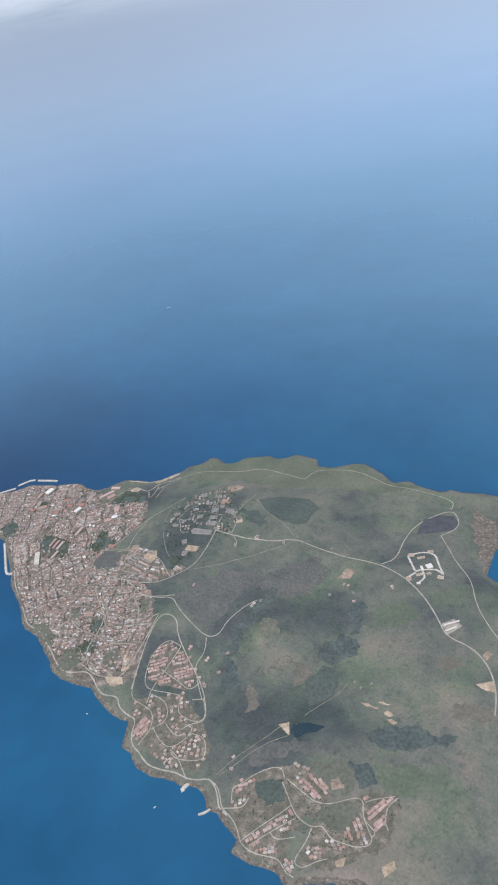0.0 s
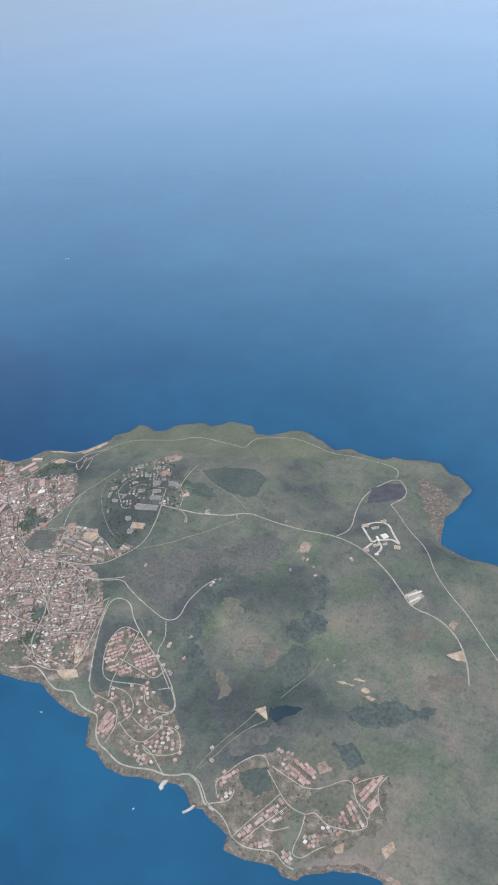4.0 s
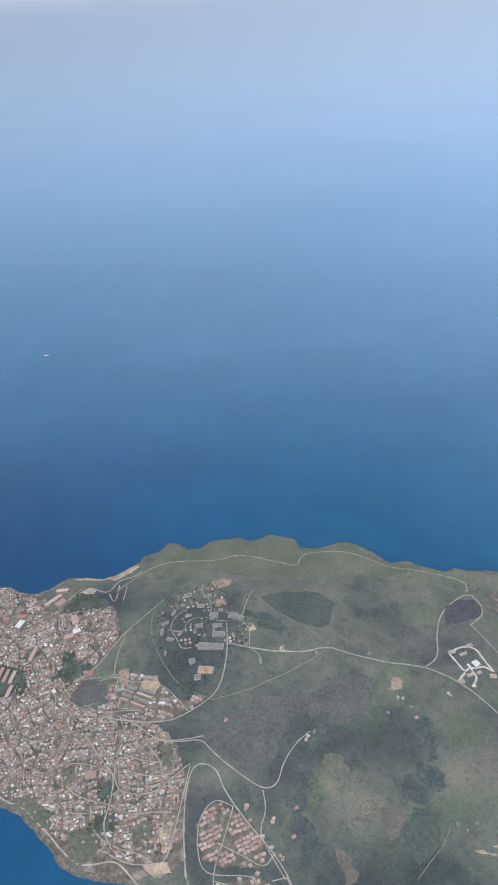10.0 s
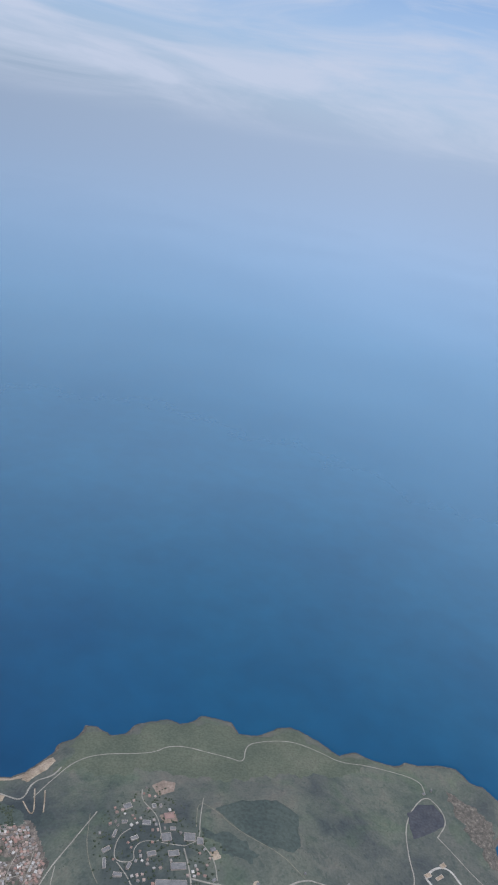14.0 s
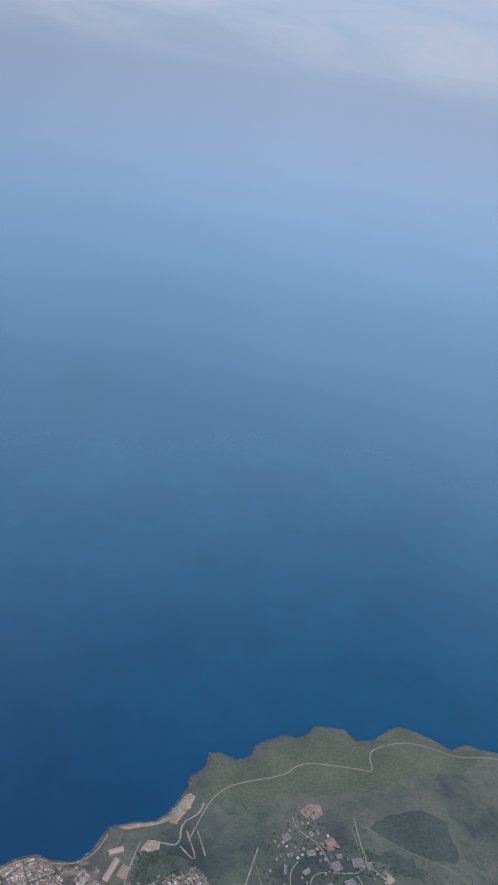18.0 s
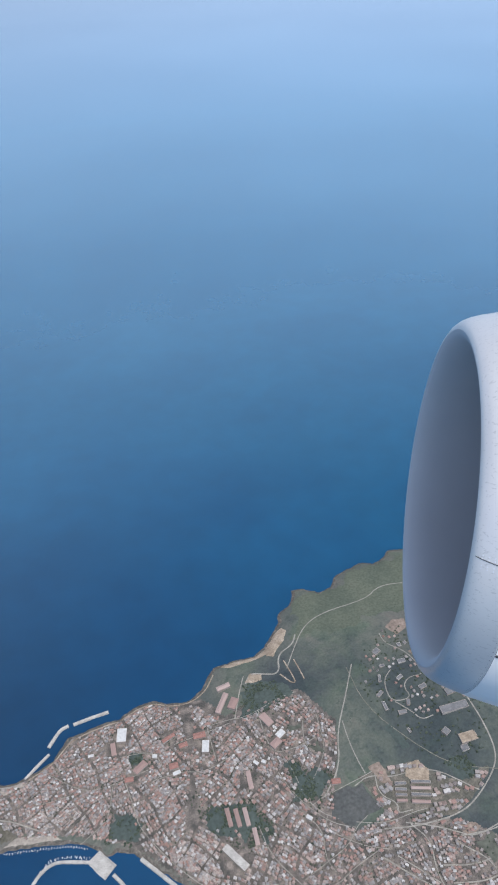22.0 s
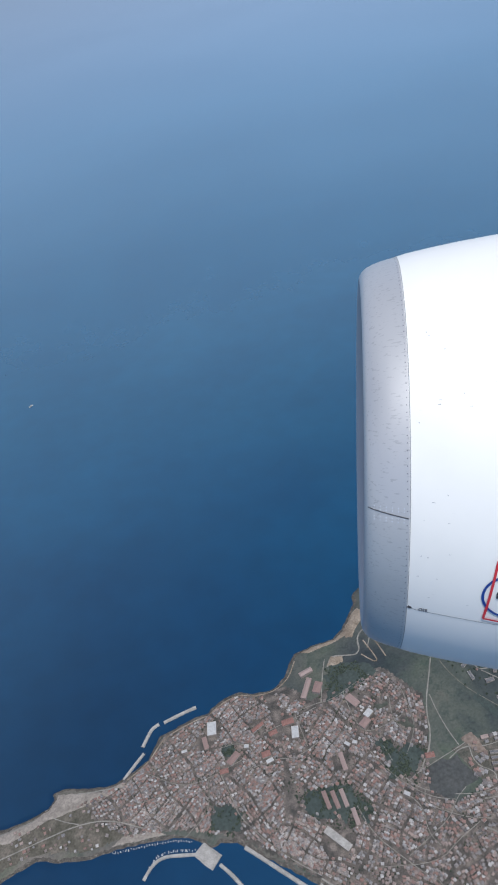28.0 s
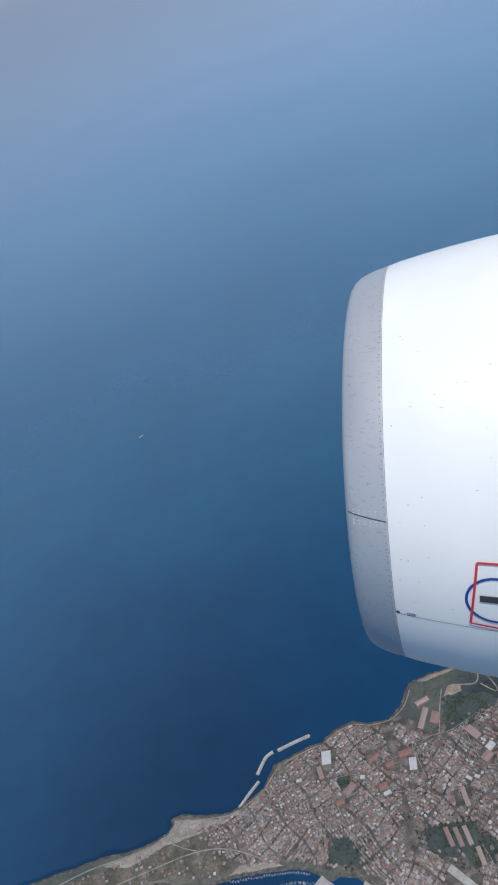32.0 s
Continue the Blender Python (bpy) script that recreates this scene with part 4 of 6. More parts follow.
# streets inside the built-up areas
STREETS = [
    [(-343, 308), (-332, 309), (-329, 308), (-319, 310), (-309, 314), (-299, 315)],
    [(-313, 286), (-309, 277), (-307, 265), (-304, 259), (-299, 253), (-289, 248), (-280, 245), (-271, 244), (-263, 245), (-257, 245)],
    [(-281, 293), (-281, 284), (-280, 274), (-278, 266)],
    [(-304, 259), (-300, 261), (-289, 263), (-275, 266)],
    [(-310, 258), (-302, 248), (-304, 237), (-301, 231)],
    [(-329, 256), (-326, 243), (-318, 232), (-310, 222)],
    [(-319, 311), (-319, 302), (-317, 289), (-313, 286), (-302, 287), (-295, 289)],
    [(-299, 299), (-301, 290), (-299, 283)],
    [(-292, 301), (-292, 288), (-293, 280), (-301, 270)],
    [(-299, 253), (-301, 248), (-288, 238), (-277, 234)],
    [(-274, 266), (-275, 256), (-268, 250), (-270, 246), (-263, 246)],
    [(-386, 288), (-382, 273), (-381, 267), (-372, 254), (-363, 244), (-353, 235)],
    [(-388, 301), (-372, 301), (-367, 290), (-374, 285)],
    [(-374, 286), (-360, 288), (-349, 285), (-333, 291)],
    [(-345, 307), (-343, 289)],
    [(-362, 302), (-345, 305), (-334, 307)],
    [(-421, 299), (-405, 287), (-391, 288), (-375, 292)],
    [(-392, 287), (-394, 272), (-407, 265)],
    [(-428, 285), (-411, 287)],
    [(-284, 262), (-277, 265), (-267, 261), (-251, 262), (-233, 247)],
    [(-327, 230), (-304, 225), (-293, 231), (-281, 235)],
    [(-307, 220), (-300, 204)],
    [(-267.5, 242.0), (-257.1, 237.9), (-248.3, 234.1), (-242.1, 230.2), (-229.5, 233.1), (-222.4, 235.2)],
    [(-265.7, 240.9), (-259.7, 232.8), (-261.4, 223.0), (-259.6, 213.9), (-255.6, 207.7), (-250.5, 206.4), (-239.7, 207.3), (-233.5, 213.8), (-225.4, 221.7)],
    [(-274.8, 231.0), (-265.8, 222.4), (-259.5, 216.2)],
    [(-283.9, 214.7), (-280.5, 217.7), (-269.3, 217.0), (-259.6, 213.9)],
    [(-286.0, 211.8), (-277.0, 203.8), (-266.3, 201.2), (-255.9, 200.9), (-246.5, 197.3), (-236.9, 200.3), (-228.5, 201.0)],
    [(-265.3, 199.1), (-262.3, 190.8), (-255.4, 185.8), (-244.3, 183.0), (-238.1, 183.3), (-230.5, 180.0)],
    [(-302.5, 206.2), (-295.5, 202.6), (-284.4, 200.0), (-275.7, 194.7), (-265.8, 195.6)],
    [(-225.1, 220.7), (-225.4, 198.5), (-225.0, 184.3), (-228.2, 179.6)],
    [(-260.4, 178.3), (-257.4, 183.2), (-242.2, 178.3), (-232.3, 179.6)],
    [(-258.0, 223.5), (-245.2, 220.7), (-232.4, 222.7)],
    [(-256.2, 216.7), (-242.6, 214.4), (-231.6, 217.4)],
    [(-248.8, 229.3), (-238.8, 221.7), (-236.6, 213.3)],
    [(-323.3, 211.1), (-319.5, 213.3), (-305.2, 210.8), (-299.0, 204.4)],
    [(-314.4, 230.8), (-303.8, 235.3), (-293.0, 239.5), (-288.3, 245.5), (-282.2, 248.8)],
    [(-315.8, 277.1), (-310.3, 264.3), (-298.7, 250.2), (-288.3, 245.5)],
    [(-214.8, 191.5), (-211.8, 183.4), (-208.1, 180.1), (-202.7, 180.0), (-190.0, 182.2), (-187.1, 180.6), (-185.7, 174.3), (-182.4, 172.0), (-175.6, 170.9), (-170.1, 172.7), (-170.8, 177.4), (-175.9, 184.1)],
    [(-202.5, 207.3), (-203.8, 194.5), (-205.5, 181.8), (-203.2, 172.1)],
    [(-218.8, 185.9), (-213.9, 172.3), (-204.3, 170.9), (-197.1, 169.0), (-192.8, 160.4), (-194.5, 151.0)],
    [(-192.8, 160.4), (-187.2, 168.0), (-193.8, 176.7), (-204.8, 177.7)],
    [(-192.9, 162.0), (-185.4, 156.4), (-177.7, 154.3), (-171.9, 164.1), (-174.5, 170.5)],
    [(-187.4, 165.5), (-178.0, 160.5), (-175.4, 164.5)],
    [(-177.7, 154.3), (-171.5, 151.7), (-165.4, 146.3), (-162.8, 144.3)],
    [(-174.0, 165.0), (-164.8, 165.7), (-160.4, 158.6), (-160.4, 154.0), (-172.5, 150.7), (-176.7, 153.1)],
    [(-214.8, 191.5), (-216.1, 200.1), (-211.9, 209.3), (-202.5, 207.3)],
    [(-206.1, 192.1), (-193.6, 188.8), (-185.0, 185.5), (-181.8, 192.4)],
    [(-181.2, 181.6), (-176.4, 183.6)],
]
OUTER_STREETS = [
    [(-120.9, 158.6), (-116.9, 154.7), (-112.9, 150.4), (-108.1, 145.8), (-100.2, 143.8), (-97.4, 146), (-95.4, 145.6), (-91.4, 142.3), (-85.4, 142.5), (-79.6, 142.9), (-74, 147), (-80.2, 153.7), (-82.9, 157.7), (-84, 162.5), (-87.5, 163), (-92.4, 159.4), (-97.3, 155.9), (-103.2, 154.7), (-109.3, 156.7), (-118.9, 160.2)],
    [(-140.9, 137.9), (-136.3, 139.3), (-131.4, 141.4), (-131.3, 146.3)],
    [(-138.1, 142.6), (-140.4, 147.8), (-137.7, 150.4), (-132.2, 159.4), (-124.1, 165.2), (-120.3, 160.3)],
    [(-153.1, 147.9), (-148, 146.6), (-144, 142.7), (-140.9, 137.9), (-134.1, 135.5), (-129.4, 131.8), (-126.6, 127.9), (-120.8, 125.5), (-113.6, 126.3), (-108, 127.5), (-103.6, 123.6), (-99.6, 123)],
    [(-126.6, 127.9), (-122, 135), (-116, 143.6), (-112.1, 150)],
    [(-121.9, 127.5), (-116, 135.8), (-108.4, 145)],
    [(-116, 135.8), (-112.3, 133.6), (-105.4, 137.6)],
    [(-100.2, 143.8), (-100.2, 137.1), (-101.9, 130.3), (-101.2, 127.6), (-97.5, 127.4), (-93.9, 131.4), (-89.8, 134.4)],
    [(-83.4, 162.1), (-79.6, 165.2), (-72.3, 169.1)],
    [(-80.9, 154.6), (-74.4, 151.2), (-76, 149.2)],
    [(-71, 169), (-74.1, 163.6), (-72.9, 156.9), (-70.6, 154.1)],
    [(-108.7, 311.2), (-104, 304.6), (-100.9, 300), (-98.7, 303.8), (-96.2, 303.9), (-90.4, 307), (-85, 302.4), (-90.7, 310.7), (-94.8, 319.1), (-102.9, 317.3), (-108.7, 311.2)],
    [(-100.9, 300), (-104.1, 294.5)],
    [(-98.7, 303.8), (-94.6, 298.5), (-97.5, 292)],
    [(-248.5, 337.1), (-248, 329.8), (-240.2, 322.5), (-237.1, 311.8), (-236.6, 304.5), (-244.7, 305.2), (-248.7, 300.3), (-246.7, 293.7), (-254.7, 294.2), (-256.9, 298.6), (-255.9, 307.7), (-250.9, 312.3)],
    [(-218.2, 333.9), (-219.5, 319.1), (-219, 307.4), (-225.6, 303.4)],
    [(-210.6, 286.9), (-212.1, 296.8), (-218.7, 306.3)],
    [(-254.7, 294.2), (-249.5, 287.8), (-246.2, 281.9), (-240.4, 282.7)],
    [(-210.4, 286), (-203.6, 280.7), (-202, 275.9)],
    [(-236.6, 304.5), (-225.6, 303.4)],
]
for pts in STREETS + OUTER_STREETS:
    if -110 < pts[0][0] < -95 and pts[0][1] > 295:
        road("road", pts, 1.1, M_CONCRETE, label="broad pale concrete road inside the compound", lift=0.12)
        continue
    road("street", pts, 0.3 if pts[0][0] < -290 else 0.45, label="pale asphalt street between town buildings", category="street", lift=0.12)

# ---------------------------------------------------------------- parts and buildings


def part(name, bm, mat, parent=None, label="", smooth=False):
    me = bpy.data.meshes.new(name)
    bm.normal_update()
    bm.to_mesh(me)
    bm.free()
    me.materials.append(mat)
    if smooth:
        me.polygons.foreach_set("use_smooth", [True] * len(me.polygons))
    ob = new(name, me)
    ob.parent = parent
    if label:
        ob["label"] = label
    return ob


def base(name, label, category, m, group="", kind=""):
    ob = new(name)
    ob.empty_display_size = 0.5
    ob.matrix_basis = m
    return tagged(ob, label, category, group, kind)


def add_box(bm, x0, x1, y0, y1, z0, z1):
    m = Matrix.Translation(((x0 + x1) / 2, (y0 + y1) / 2, (z0 + z1) / 2)) @ Matrix.Diagonal((x1 - x0, y1 - y0, z1 - z0, 1))
    bmesh.ops.create_cube(bm, size=1, matrix=m)


def wall_bm(w, d, h):
    bm = bmesh.new()
    add_box(bm, -w / 2, w / 2, -d / 2, d / 2, -0.6, h)
    return bm


def hip_bm(w, d, h, rise, over=0.1):
    bm = bmesh.new()
    w2, d2 = w / 2 + over, d / 2 + over
    ridge = max(w2 - d2, 0.12)
    v = [bm.verts.new(p) for p in ((-w2, -d2, h), (w2, -d2, h), (w2, d2, h), (-w2, d2, h), (-w2, -d2, h + 0.06), (w2, -d2, h + 0.06),
                                   (w2, d2, h + 0.06), (-w2, d2, h + 0.06), (-ridge, 0, h + rise), (ridge, 0, h + rise))]
    for q in ((3, 2, 1, 0), (0, 1, 5, 4), (1, 2, 6, 5), (2, 3, 7, 6), (3, 0, 4, 7), (4, 5, 9, 8), (5, 6, 9), (6, 7, 8, 9), (7, 4, 8)):
        bm.faces.new([v[i] for i in q])
    return bm


def slab_bm(w, d, h):
    bm = bmesh.new()
    add_box(bm, -w / 2 - 0.05, w / 2 + 0.05, -d / 2 - 0.05, d / 2 + 0.05, h, h + 0.06)
    return bm


def rim_bm(w, d, h, t=0.09, up=0.11):
    """The parapet: one ring that runs round the roof's edge."""
    bm = bmesh.new()
    loops = []
    for k, z in ((0.05, h + 0.06), (0.05, h + 0.06 + up), (0.05 - t, h + 0.06 + up), (0.05 - t, h + 0.06)):
        loops.append([bm.verts.new((sx * (w / 2 + k), sy * (d / 2 + k), z)) for sx, sy in ((-1, -1), (1, -1), (1, 1), (-1, 1))])
    for a, c in zip(loops[:-1], loops[1:]):
        for i in range(4):
            bm.faces.new((a[i], a[(i + 1) % 4], c[(i + 1) % 4], c[i]))
    return bm


def building(name, label, category, group, m, w, d, h, roof, rise=0.5, roof_mat=None, wall_mat=None, roof_label="", hut=True):
    ob = base(name, label, category, m, group)
    part("wall", wall_bm(w, d, h), wall_mat or M_WALL_OBJ, ob)
    if roof == "flat":
        part("roof", slab_bm(w, d, h), roof_mat or M_ROOF_OBJ, ob, roof_label)
        part("parapet", rim_bm(w, d, h), wall_mat or M_WALL_OBJ, ob)
        if not hut:
            return ob
        bm = bmesh.new()
        add_box(bm, -0.16 * w, 0.12 * w, -0.14 * d, 0.12 * d, h + 0.06, h + 0.32)
        part("stair_hut", bm, wall_mat or M_WALL_OBJ, ob)
    else:
        part("roof", hip_bm(w, d, h, rise), roof_mat or M_TILE_OBJ, ob, roof_label)
    if roof == "hip":
        bm = bmesh.new()
        add_box(bm, w * 0.2, w * 0.2 + 0.18, d * 0.1, d * 0.1 + 0.18, h, h + rise + 0.12)
        part("chimney", bm, M_CONCRETE, ob)
    return ob


def spot(x, y, turn, lift=0.0):
    return pose(x, y, float(ground_z(x, y)) + lift, 0, 0, turn)


road_pts = np.concatenate([p for p, w in ROAD_LINES])
road_dir = np.concatenate([np.gradient(p, axis=0) for p, w in ROAD_LINES])
road_w = np.concatenate([np.full(len(p), w) for p, w in ROAD_LINES])


def nearest_road(x, y):
    d = np.hypot(road_pts[:, 0] - x, road_pts[:, 1] - y)
    k = int(np.argmin(d))
    return d[k] - road_w[k] / 2, math.degrees(math.atan2(road_dir[k, 1], road_dir[k, 0]))


PARKS = [
    [(-393, 276), (-381, 271), (-377, 266), (-383, 260), (-394, 264)],
    [(-352, 269), (-330, 267), (-327, 257), (-336, 250), (-350, 258)],
    [(-311, 281), (-302, 276), (-303, 264), (-311, 261)],
    [(-321, 329.6), (-310.1, 325.7), (-301.2, 319), (-299.5, 314.5), (-310.7, 312.5), (-321, 308.5), (-328.5, 308.5), (-325, 322)],
    [(-293, 262), (-280, 262), (-276, 250), (-290, 246), (-297, 252)],
    [(-243, 257), (-242, 263), (-233, 261), (-230, 255), (-236, 252)],
    [(-384, 302), (-377, 302), (-377, 296), (-384, 296)],
    [(-262, 196), (-252, 196), (-252, 189), (-262, 189)],
    [(-306.5, 275.1), (-295.6, 274.5), (-292.7, 270.7), (-301.9, 259), (-306.1, 262.8)],
    [(-327.8, 260.8), (-321.8, 255.9), (-325.5, 246.9), (-329.3, 249.8)],
    [(-308.2, 298.8), (-300.3, 298.5), (-300, 294.4), (-306.4, 295)],
    [(-299.3, 287.3), (-294.2, 287.8), (-292.9, 280.7), (-298.6, 280.4)],
    [(-285, 213), (-279, 216), (-276, 209), (-282, 206)],
    [(-303.8, 195.9), (-296.4, 200.0), (-281.0, 193.6), (-279.6, 187.0), (-293.6, 190.9)],
    [(-270.4, 186.8), (-261.3, 191.0), (-254.4, 183.8), (-259.4, 174.3), (-267.2, 176.7)],
    [(-244.3, 192.4), (-236.0, 198.4), (-232.4, 184.6), (-240.9, 184.8)],
    [(-267.3, 210.3), (-258.6, 211.7), (-255.8, 203.2), (-262.1, 202.0)],
    [(-242.8, 229.0), (-235.2, 230.0), (-232.7, 220.4), (-236.9, 219.8)],
]
SOLID = []  # footprints of the large buildings: x, y, radius


def big(name, label, category, x, y, turn, w, d, h, roof, roof_mat=None, rise=0.8, group=""):
    SOLID.append((x, y, 0.5 * math.hypot(w, d)))
    return building(name, label, category, group, spot(x, y, turn), w, d, h, roof, rise, roof_mat, hut=False)


big("market_hall", "large hall with a white sheet roof", "hall", -386.5, 311.5, 83, 7.0, 4.6, 1.6, "flat", M_WHITE_ROOF)
big("sports_hall", "hall with a bright white sheet roof", "hall", -347, 297, 80, 6.0, 3.4, 1.6, "flat", M_WHITE_ROOF)
big("mosque_hall", "white-roofed hall by the crossroads", "hall", -311, 294.5, 35, 4.2, 3.0, 1.6, "flat", M_WHITE_ROOF)
big("red_hall", "hall with a red sheet roof", "hall", -314, 290.5, 35, 5.2, 3.4, 1.6, "hip", M_TILE_OBJ)
big("long_shed", "long pale-roofed harbour shed", "shed", -341, 245, -52, 13.0, 3.2, 1.5, "flat", M_CONCRETE)
big("school", "long school block with an orange tiled roof", "school", -336, 318, 60, 11.5, 2.6, 1.6, "hip", group="school blocks")
big("school", "school wing with an orange tiled roof", "school", -330.5, 316.5, 60, 6.0, 3.8, 1.6, "hip", group="school blocks")
big("school", "school gymnasium with an orange tiled roof", "school", -334, 327, 15, 7.0, 2.4, 1.6, "hip", group="school blocks")
for x, y, turn, w, d, mat, tone in [
        (-230.2, 283.6, 5, 16.2, 5.1, M_GREY_ROOF, "grey"),
        (-229.3, 269, 5, 9.6, 6.4, M_SAND, "pale"),
        (-232.5, 264.9, 5, 3.8, 3.8, M_GREY_ROOF, "grey"),
        (-237.8, 273.8, 33, 3.7, 4.3, M_GREY_ROOF, "grey"),
        (-223.8, 308.3, 3, 6.2, 5.6, M_GREY_ROOF, "grey"),
        (-234.3, 307.3, 13, 5.2, 5.6, M_GREY_ROOF, "grey"),
        (-219, 306, 3, 3.4, 4.7, M_GREY_ROOF, "grey"),
        (-230.4, 298.5, 13, 5.8, 3.8, M_GREY_ROOF, "grey"),
        (-227.9, 291.8, 8, 8, 4.3, M_GREY_ROOF, "grey"),
        (-244.1, 315.6, 3, 4.6, 3, M_GREY_ROOF, "grey"),
        (-254.1, 325.1, 33, 4.6, 3.8, M_GREY_ROOF, "grey"),
        (-254.3, 315.6, 8, 3.1, 1.7, M_GREY_ROOF, "grey"),
        (-257.8, 308.6, -12, 1.5, 5.6, M_GREY_ROOF, "grey"),
        (-248.6, 306.1, 28, 4, 2.4, M_GREY_ROOF, "grey"),
        (-260.3, 300.4, 38, 4.6, 2.4, M_GREY_ROOF, "grey"),
        (-260, 293.5, 8, 1.7, 6.4, M_GREY_ROOF, "grey"),
        (-253.4, 287.8, -2, 4.6, 2.4, M_GREY_ROOF, "grey"),
        (-240.1, 297.7, 18, 4.6, 3, M_GREY_ROOF, "grey"),
        (-241.7, 326.2, 13, 2.2, 3, M_GREY_ROOF, "grey"),
        (-238.5, 326.5, 13, 1.5, 2.1, M_GREY_ROOF, "grey"),
        (-231.8, 312.3, 8, 3.1, 2.1, M_GREY_ROOF, "grey"),
        (-249.2, 291.8, -17, 1.8, 4.3, M_GREY_ROOF, "grey"),
        (-253.5, 278.5, 13, 1.2, 3, M_GREY_ROOF, "grey"),
        (-202.9, 277, 13, 1.5, 3.4, M_GREY_ROOF, "grey"),
        (-176.1, 288.1, 13, 1.5, 1.7, M_GREY_ROOF, "grey"),
]:
    big("campus_block", tone + " flat-roofed campus block among trees", "campus building", x, y, turn, w * 0.82, d * 0.7, 0.8, "flat", mat, group="campus blocks")
big("campus_block", "campus hall with a red tiled roof", "campus building", -234, 320, 15, 4.5, 3.0, 1.1, "hip", group="campus blocks")
big("market_hall", "sports ground building with a dark red roof", "hall", -270, 212, 20, 5.0, 3.0, 1.2, "flat", M_TILE_OBJ)
TOWN_BLOCKS = [
    (-316.1, 303.8, -59, 7.0, 3.5, "orange"), (-291.6, 265.8, -5, 4.0, 2.3, "red"), (-329.3, 276.4, -88, 8.5, 2.0, "brown"), (-325.0, 283.6, -47, 2.8, 1.6, "white"),
    (-321.4, 283.2, -35, 2.2, 1.6, "white"), (-349.3, 303.5, 2, 5.9, 2.8, "red"), (-341.3, 262.1, -84, 8.1, 1.8, "brown"), (-337.5, 261.1, -84, 8.0, 1.8, "brown"),
    (-333.6, 260.7, -85, 8.0, 1.8, "brown"), (-331.0, 251.6, -87, 7.4, 1.8, "brown"), (-306.8, 254.0, -42, 2.8, 1.7, "white"),
    (-264.8, 257.4, -11, 5.0, 1.1, "grey"), (-265.4, 254.9, -13, 4.9, 1.1, "grey"), (-266.0, 252.6, -14, 4.9, 1.1, "grey"), (-266.5, 250.3, -12, 4.5, 1.0, "brown"),
    (-256.2, 255.9, -13, 8.5, 1.2, "grey"), (-257.0, 253.4, -13, 8.5, 1.2, "brown"), (-257.7, 250.7, -14, 8.4, 1.2, "grey"), (-258.7, 248.0, -14, 8.0, 1.2, "brown"),
    (-384.1, 288.6, -1, 4.0, 2.2, "red"), (-363.0, 290.9, 4, 4.1, 2.8, "red"), (-357.5, 300.3, 11, 4.1, 2.3, "red"), (-378.6, 293.6, 39, 6.7, 3.0, "brown"),
    (-361.9, 287.2, 12, 3.5, 1.7, "white"), (-390.8, 305.2, -84, 6.4, 2.2, "brown"), (-364.2, 305.5, 25, 6.6, 1.8, "red"), (-371.5, 297.6, -15, 2.2, 1.7, "white"),
    (-401.6, 304.0, 0, 2.7, 1.5, "white")]
M_RED_ROOF = material("red_tiles", [(0.3, (0.19, 0.095, 0.078)), (0.7, (0.26, 0.145, 0.122))], scale=1.5, fine=(4.0, 0.15))
for x, y, turn, w, d, tone in TOWN_BLOCKS:
    big("town_hall" if tone in ("red", "orange") else "long_block", {"red": "large town building with a bright red tiled roof", "orange": "school with an orange tiled roof",
        "brown": "long apartment row with a brown hipped roof", "white": "low hall with a dull white roof", "grey": "long row of grey flat-roofed flats"}[tone], "building",
        x, y, turn, w, d, 1.1, "flat" if tone in ("white", "grey") else "hip",
        {"red": M_RED_ROOF, "orange": M_TILE_OBJ, "brown": M_TILE_OBJ, "white": M_WHITE_ROOF, "grey": M_GREY_ROOF}[tone], rise=0.55, group="large town buildings")
for x, y, turn, w, d in [(-95.1, 307.3, 41, 4.7, 5.1), (-101.3, 312.3, 34, 5.7, 2.1), (-98.4, 304, 31, 1.7, 5.6), (-98.1, 299.1, 36, 5.7, 2.1), (-93.8, 301.4, 36, 3.3, 1.9), (-87, 300.8, 6, 4.3, 3.2), (-103, 293.6, 26, 3.7, 3.7), (-107.2, 312.4, 26, 4.7, 2.8), (-97.7, 319.4, 36, 4, 2.8), (-97, 292.1, 26, 2.7, 1.9)]:
    big("compound_block", "low pale block in a ring road compound", "compound building", x, y, turn, w * 0.75, d * 0.7, 0.5, "flat", M_WHITE_ROOF if w < 3 or x == -95.1 else M_SAND, group="compound blocks")
for x, y in [(-75.1, 268.7), (-73.3, 270.1), (-71.6, 271.4), (-71.9, 267), (-73.5, 265.2)]:
    big("farm_shed", "long pale farm shed in a row", "shed", x, y, 45, 4.2, 1.0, 0.6, "flat", M_WHITE_ROOF, group="farm sheds")
for x, y, w, d in [(-171, 296.5, 1.6, 1.2), (-193, 287, 2.4, 1.6), (-212, 287, 2.2, 1.6), (-213, 302, 3.2, 2.4), (-150, 297, 2.0, 1.2), (-176, 211, 2.2, 1.4), (-172, 246, 2.0, 1.2),
                   (-139, 265, 2, 1.4), (-128, 272, 1.8, 1.4), (-108, 218, 2, 1.3), (-104, 216, 1.6, 1.2), (-100, 220, 2, 1.2), (-97, 363, 2, 1.5), (-92, 366, 2, 1.2)]:
    big("farmhouse", "pale farmhouse standing alone on the plateau", "house", x, y, random.uniform(0, 90), w * 0.7, d * 0.7, 0.6, "hip", M_GREY_ROOF, rise=0.3, group="lone farmhouses")

